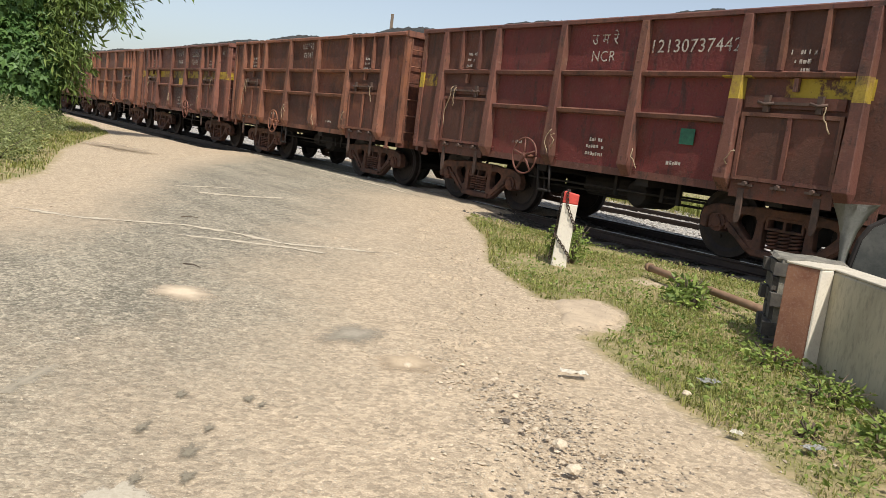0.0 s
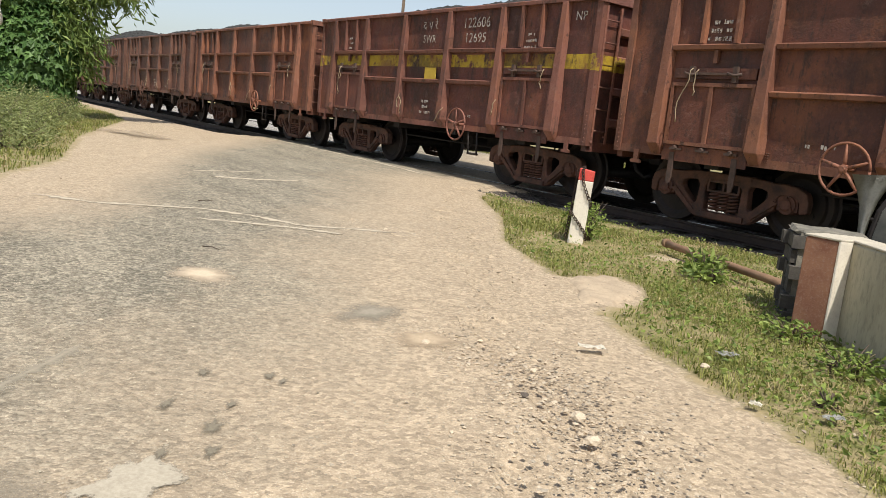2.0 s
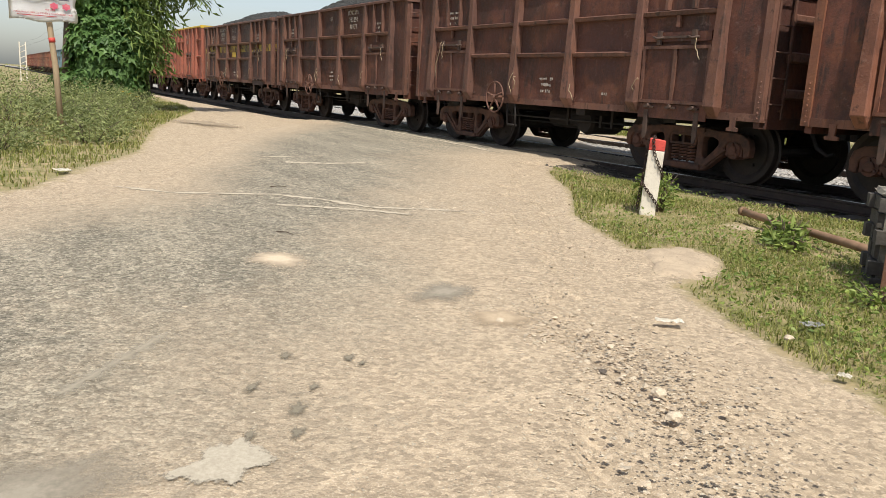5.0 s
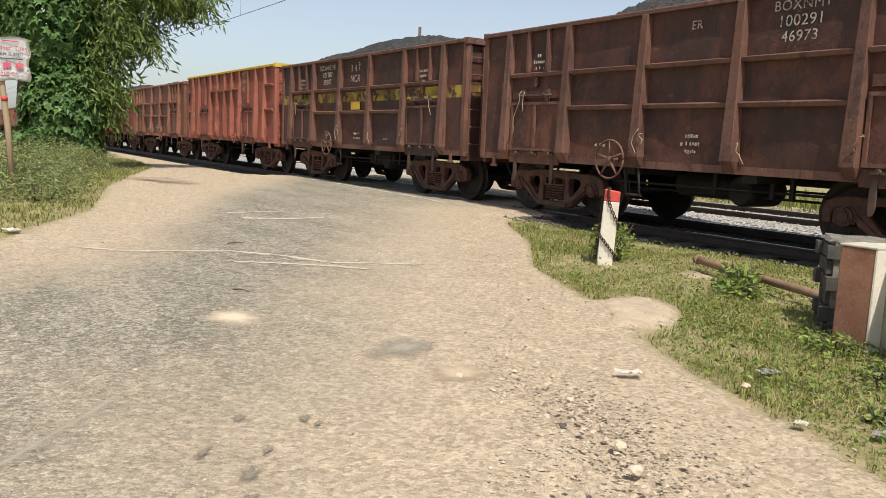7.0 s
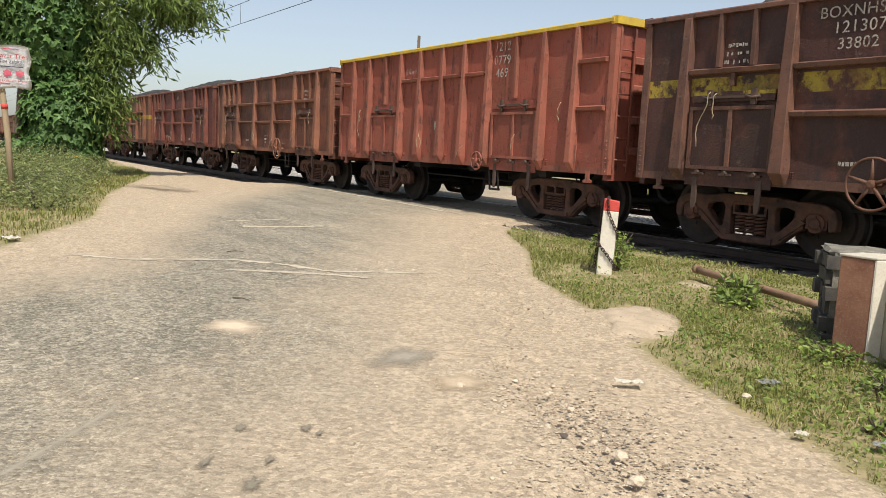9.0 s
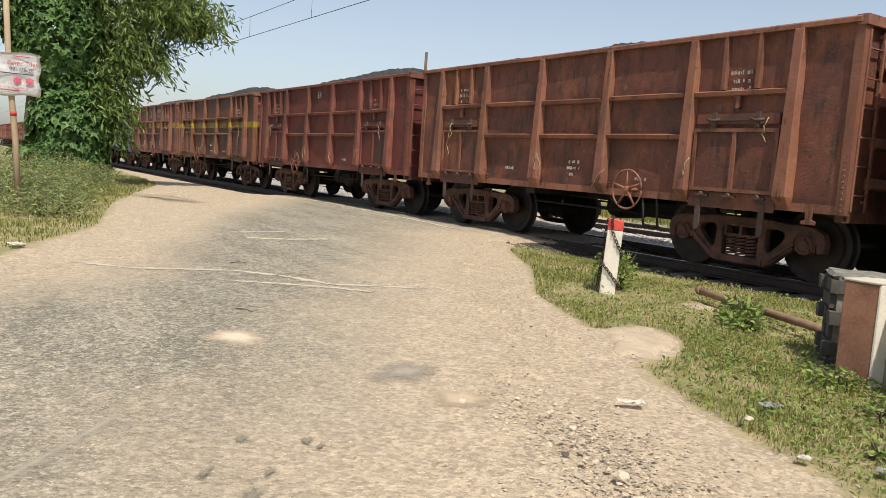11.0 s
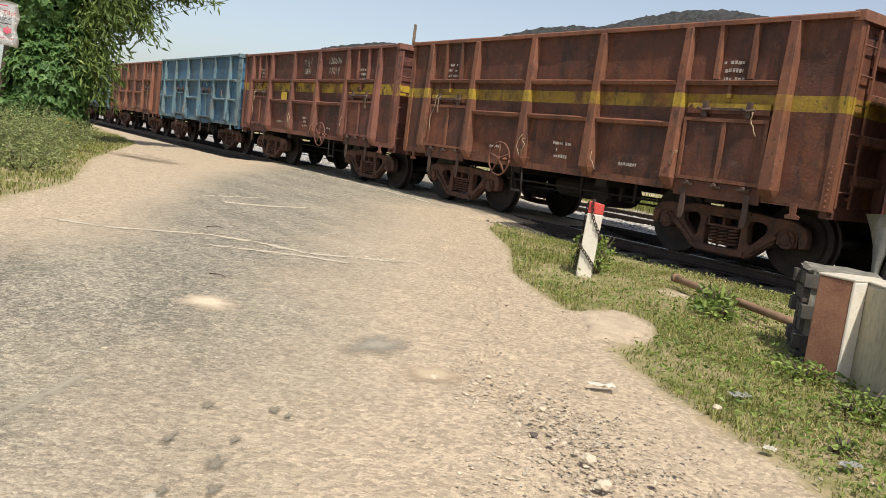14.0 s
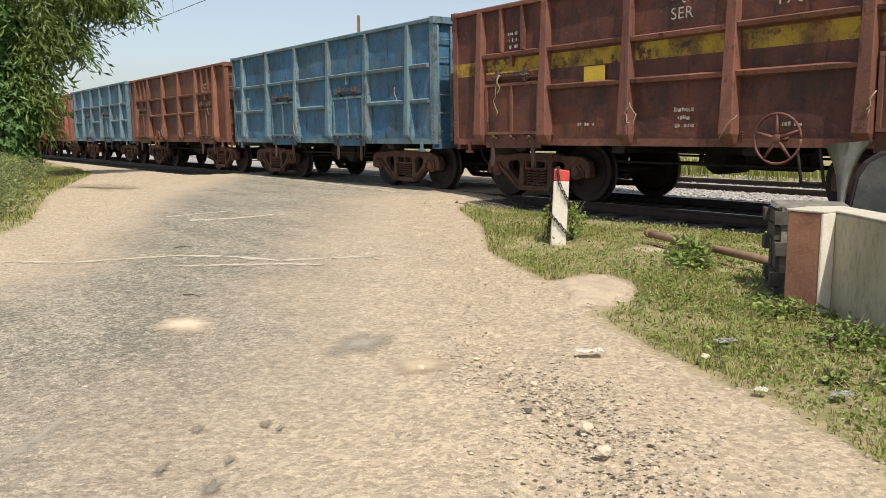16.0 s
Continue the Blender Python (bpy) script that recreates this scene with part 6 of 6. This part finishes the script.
def make_tree():
    t = thing("tree", "tall leafy tree wrapped in broad-leaved creeper", "tree", m=pose(-26.3, 2.6, -0.05))
    bm = bmesh.new()
    tube(bm, [(0, -0.35, -0.1), (0.05, -0.4, 1.2), (0.0, -0.3, 2.6), (-0.1, 0.1, 4.2), (0, 0.3, 6.2), (0.1, 0.4, 8.2)], 0.17, 10, 0.05)
    part("trunk", bm, M_BARK, t, "thin grey-brown trunk")
    bm = bmesh.new()
    tube(bm, [(0.1, 0.6, -0.1), (0.1, 0.7, 1.4), (0.05, 0.6, 3.2), (0, 0.9, 5.0)], 0.16, 9, 0.07)
    part("trunk", bm, M_BARK, t)
    limbs = [((0, 0.3, 4.0), (0.1, 1.6, 5.4), (0.3, 3.2, 5.9), (0.4, 4.9, 5.6)), ((0, 0.2, 5.0), (0.2, 1.8, 6.4), (0.4, 3.8, 7.0)), ((0, 0.5, 3.0), (0.2, 1.5, 3.7), (0.3, 2.4, 3.8)),
             ((0, 0, 4.5), (0.2, -1.2, 5.8), (0.1, -2.4, 6.3)), ((0, 0, 5.5), (-0.9, 0.4, 7.0), (-1.6, 0.6, 7.8)), ((0, 0.2, 4.8), (0.9, 0.8, 6.0), (1.7, 1.2, 6.5))]
    for l in limbs:
        bm = bmesh.new()
        tube(bm, l, 0.07, 7, 0.015)
        part("limb", bm, M_BARK, t)
    clumps = (((0.15, 0.75, 1.9), (1.05, 1.15, 2.0), 2600, 0.78, 1), ((0.1, 0.35, 4.6), (1.3, 1.35, 1.9), 2600, 0.78, 2), ((0.1, 0.5, 0.7), (0.9, 1.35, 0.75), 800, 0.75, 3))
    iv = np.concatenate([ellipsoid(n, c, r, shell, seed) for c, r, n, shell, seed in clumps])
    out = np.concatenate([(ellipsoid(n, c, r, shell, seed) - np.array(c)) / np.array(r) for c, r, n, shell, seed in clumps])
    iv, out = iv[iv[:, 2] > 0.05], out[iv[:, 2] > 0.05]
    iv = iv + 0.22 * np.array([noise.noise(Vector(p) * 1.4) for p in iv])[:, None] * out
    o = lobed_leaves("creeper", M_IVY, iv, rng.uniform(0.17, 0.34, len(iv)), out, 11)
    o.parent = t
    o["label"] = "broad heart-shaped creeper leaves"
    tw = np.concatenate([ellipsoid(330, (0.2, 1.7, 2.9), (0.8, 0.75, 1.5), 0.45, 4), ellipsoid(300, (0.2, 2.0, 4.6), (1.1, 1.1, 1.1), 0.4, 5), ellipsoid(420, (0.3, 2.3, 6.1), (1.3, 2.2, 1.1), 0.4, 6),
                         ellipsoid(260, (0.35, 4.0, 5.7), (0.8, 1.3, 0.75), 0.3, 7), ellipsoid(420, (0, -0.2, 6.9), (2.0, 2.6, 1.4), 0.4, 8), ellipsoid(60, (0.3, 3.1, 4.3), (0.4, 0.35, 0.75), 0.3, 9), ellipsoid(200, (0.3, -1.8, 5.6), (0.9, 1.1, 1.1), 0.4, 10)])
    pts, turn = sprigs(tw, 9, 0.6, 12)
    o = leaves("crown", M_LEAF, pts, rng.uniform(0.18, 0.34, len(pts)), 0.75, 0.24, 13, turn)
    o.parent = t
    o["label"] = "drooping slender green leaves"
    bm = bmesh.new()
    for p in tw[::6]:
        tube(bm, [Vector(p) + Vector((0, 0, 0.1)), Vector(p) + Vector((0.1, 0.1, -0.05)), Vector(p) + Vector((0.15, 0.2, -0.4))], 0.008, 3, 0.003)
    tagged(part("branchwork", bm, M_BARK, t), kind="stuff")


def make_bush(x, y, r, h, n, material, label, seed, leaf=0.06, slim=0.4):
    b = thing("bush", label, "bush", "roadside bushes", pose(x, y, float(ground_z(np.array(x), np.array(y)))))
    bm = bmesh.new()
    g = random.Random(seed)
    tips = []
    for k in range(16):
        a, q = g.uniform(0, 6.28), g.uniform(0.3, 1.0)
        e = (r * q * math.cos(a), r * q * math.sin(a), h * g.uniform(0.55, 1.0))
        tube(bm, [(0.1 * math.cos(a), 0.1 * math.sin(a), -0.03), (e[0] * 0.5, e[1] * 0.5, e[2] * 0.6), e], 0.008, 4, 0.003)
        tips.append(e)
    part("branchwork", bm, M_BARK, b)
    c = ellipsoid(n, (0, 0, h * 0.45), (r, r, h * 0.55), 0.35, seed)
    c = c[c[:, 2] > 0.02]
    c[:, 2] += 0.12 * h * np.array([noise.noise((p[0] * 3, p[1] * 3, seed)) for p in c])
    o = leaves("foliage", material, c, rng.uniform(leaf * 0.6, leaf * 1.4, len(c)), 0.0, slim, seed + 3)
    o.parent = b


def grass_points(n, x0, x1, y0, y1, need, seed, bias=None):
    g = np.random.default_rng(seed)
    p = np.column_stack([g.uniform(x0, x1, n), g.uniform(y0, y1, n)])
    k = greenness(p[:, 0], p[:, 1])
    lump = np.array([noise.noise((x * 0.9, y * 0.9, seed)) + 0.5 * noise.noise((x * 3.1, y * 3.1, seed)) for x, y in p])
    keep = (k > need) & (lump > g.uniform(-0.75, 0.35, n))
    return p[keep], lump[keep]


def make_grass():
    for name, n, x0, x1, y0, y1, h, w, mt, seed, lean in (
            ("grass", 210000, -11.5, 1.5, 2.2, 9.0, 0.060, 0.0027, M_GRASS, 21, 1.3), ("dry_grass", 40000, -11.5, 1.5, 2.2, 9.0, 0.070, 0.0024, M_DRY, 22, 1.5),
            ("verge_grass", 110000, -34.0, -6.5, -4.0, 7.6, 0.10, 0.006, M_GRASS, 23, 0.9), ("dry_verge_grass", 15000, -34.0, -6.5, -4.0, 7.6, 0.12, 0.005, M_DRY, 24, 0.9),
            ("field_grass", 42000, -36.0, 4.0, 17.6, 26.0, 0.5, 0.012, M_GRASS, 25, 0.6)):
        p, lump = grass_points(n, x0, x1, y0, y1, 0.55, seed)
        ob = blades(name, mt, p, ground_z(p[:, 0], p[:, 1]) - 0.01, h * (1 + 0.9 * np.clip(lump, -0.4, 1)), seed, w, lean)
        tagged(ob, "dry straw-coloured grass" if "dry" in name else "short patchy green grass" if name == "grass" else "rough uneven green grass", "grass", kind="stuff")
    # low creeping weeds with small leaves
    p, lump = grass_points(42000, -11.0, 1.0, 2.4, 8.4, 0.7, 31)
    z = ground_z(p[:, 0], p[:, 1]) + rng.uniform(0.01, 0.07, len(p))
    wx = np.clip(1.4 - np.hypot(p[:, 0] + 2.6, (p[:, 1] - 4.9) * 0.8) * 0.35, 0.25, 1)
    keep = rng.uniform(0, 1, len(p)) < wx
    p, z = p[keep], z[keep]
    tagged(leaves("weeds", M_WEED, np.column_stack([p, z]), rng.uniform(0.018, 0.05, len(p)), -0.1, 0.6, 32), "low creeping green weeds in the grass", "weeds", kind="stuff")


make_tree()
for k, (x, y, r, h, n) in enumerate(((-13.0, 0.1, 0.7, 0.40, 700), (-14.4, 1.5, 0.7, 0.5, 800), (-16.2, 0.5, 1.1, 0.75, 1100), (-16.9, 2.0, 0.8, 0.6, 900), (-18.8, 1.8, 1.1, 0.8, 1200), (-20.8, 2.6, 1.1, 0.75, 1200), (-23.0, 2.4, 1.3, 1.0, 1300), (-24.3, 3.6, 1.0, 0.75, 1000), (-11.6, -1.1, 0.6, 0.4, 600), (-19.5, 0.3, 1.5, 1.1, 1200), (-23.8, 0.8, 1.6, 1.2, 1200))):
    make_bush(x, y, r, h, n * 2, M_SHRUB, "scrubby grey-green roadside bush with small leaves", 40 + k, 0.065)
for k, (x, y, r, h, n, lf) in enumerate(((-4.42, 6.12, 0.22, 0.26, 190, 0.085), (-4.25, 5.95, 0.20, 0.18, 130, 0.075), (-6.32, 6.42, 0.26, 0.46, 620, 0.05), (-1.85, 3.72, 0.08, 0.10, 30, 0.05), (-2.15, 4.45, 0.25, 0.16, 240, 0.045), (-2.75, 4.85, 0.22, 0.14, 200, 0.045), (-1.55, 4.0, 0.25, 0.2, 260, 0.05))):
    make_bush(x, y, r, h, n, M_WEED, "fresh green leafy weed growing in the grass", 70 + k, lf, 0.55)
M_FLOWER = rough_mat("yellow_petals", (0.80, 0.55, 0.03), (0.75, 0.48, 0.02), 9, 0.7, 0.001)
for x, y, z in ((-23.6, 3.5, 0.55), (-22.9, 3.6, 0.5), (-23.2, 3.3, 0.62)):
    f = thing("yellow_flower", "small yellow wild flower by the bushes", "flower", "yellow flowers", pose(x, y, 0))
    bm = bmesh.new()
    tube(bm, [(0, 0, -0.05), (0.02, 0, z)], 0.006, 4)
    part("stem", bm, M_SHRUB, f)
    bm = bmesh.new()
    for k in range(7):
        a = k * 0.9
        bm.faces.new([bm.verts.new((0.02 + r * math.cos(a + d), r * math.sin(a + d), z + 0.02 * (r > 0.05))) for r, d in ((0.0, 0), (0.06, -0.35), (0.085, 0), (0.06, 0.35))])
    bmesh.ops.solidify(bm, geom=bm.faces[:], thickness=0.004)
    part("petals", bm, M_FLOWER, f)
make_grass()


# ---------------------------------------------------------------- motion
def motions():
    times = [k / 2 for k in range(33)]
    fine = [k / 15 for k in range(241)]
    for n, (wagon, pile, turned) in enumerate(train):
        rows = [(t, pose(travel(t) - n * PITCH, TRACK_Y, 0.012, 0, 0, 180 * turned)) for t in times]
        walk(wagon, rows)
        if pile:
            walk(pile, rows)
        for o in wagon.children_recursive:
            if o.name.startswith("wheelset"):
                x, z = o.location.x, o.location.z
                sense = -1 if turned else 1
                walk(o, [(t, pose(x, 0, z) @ Matrix.Rotation(sense * (travel(t) - travel(0)) / 0.5, 4, "Y")) for t in fine])


motions()
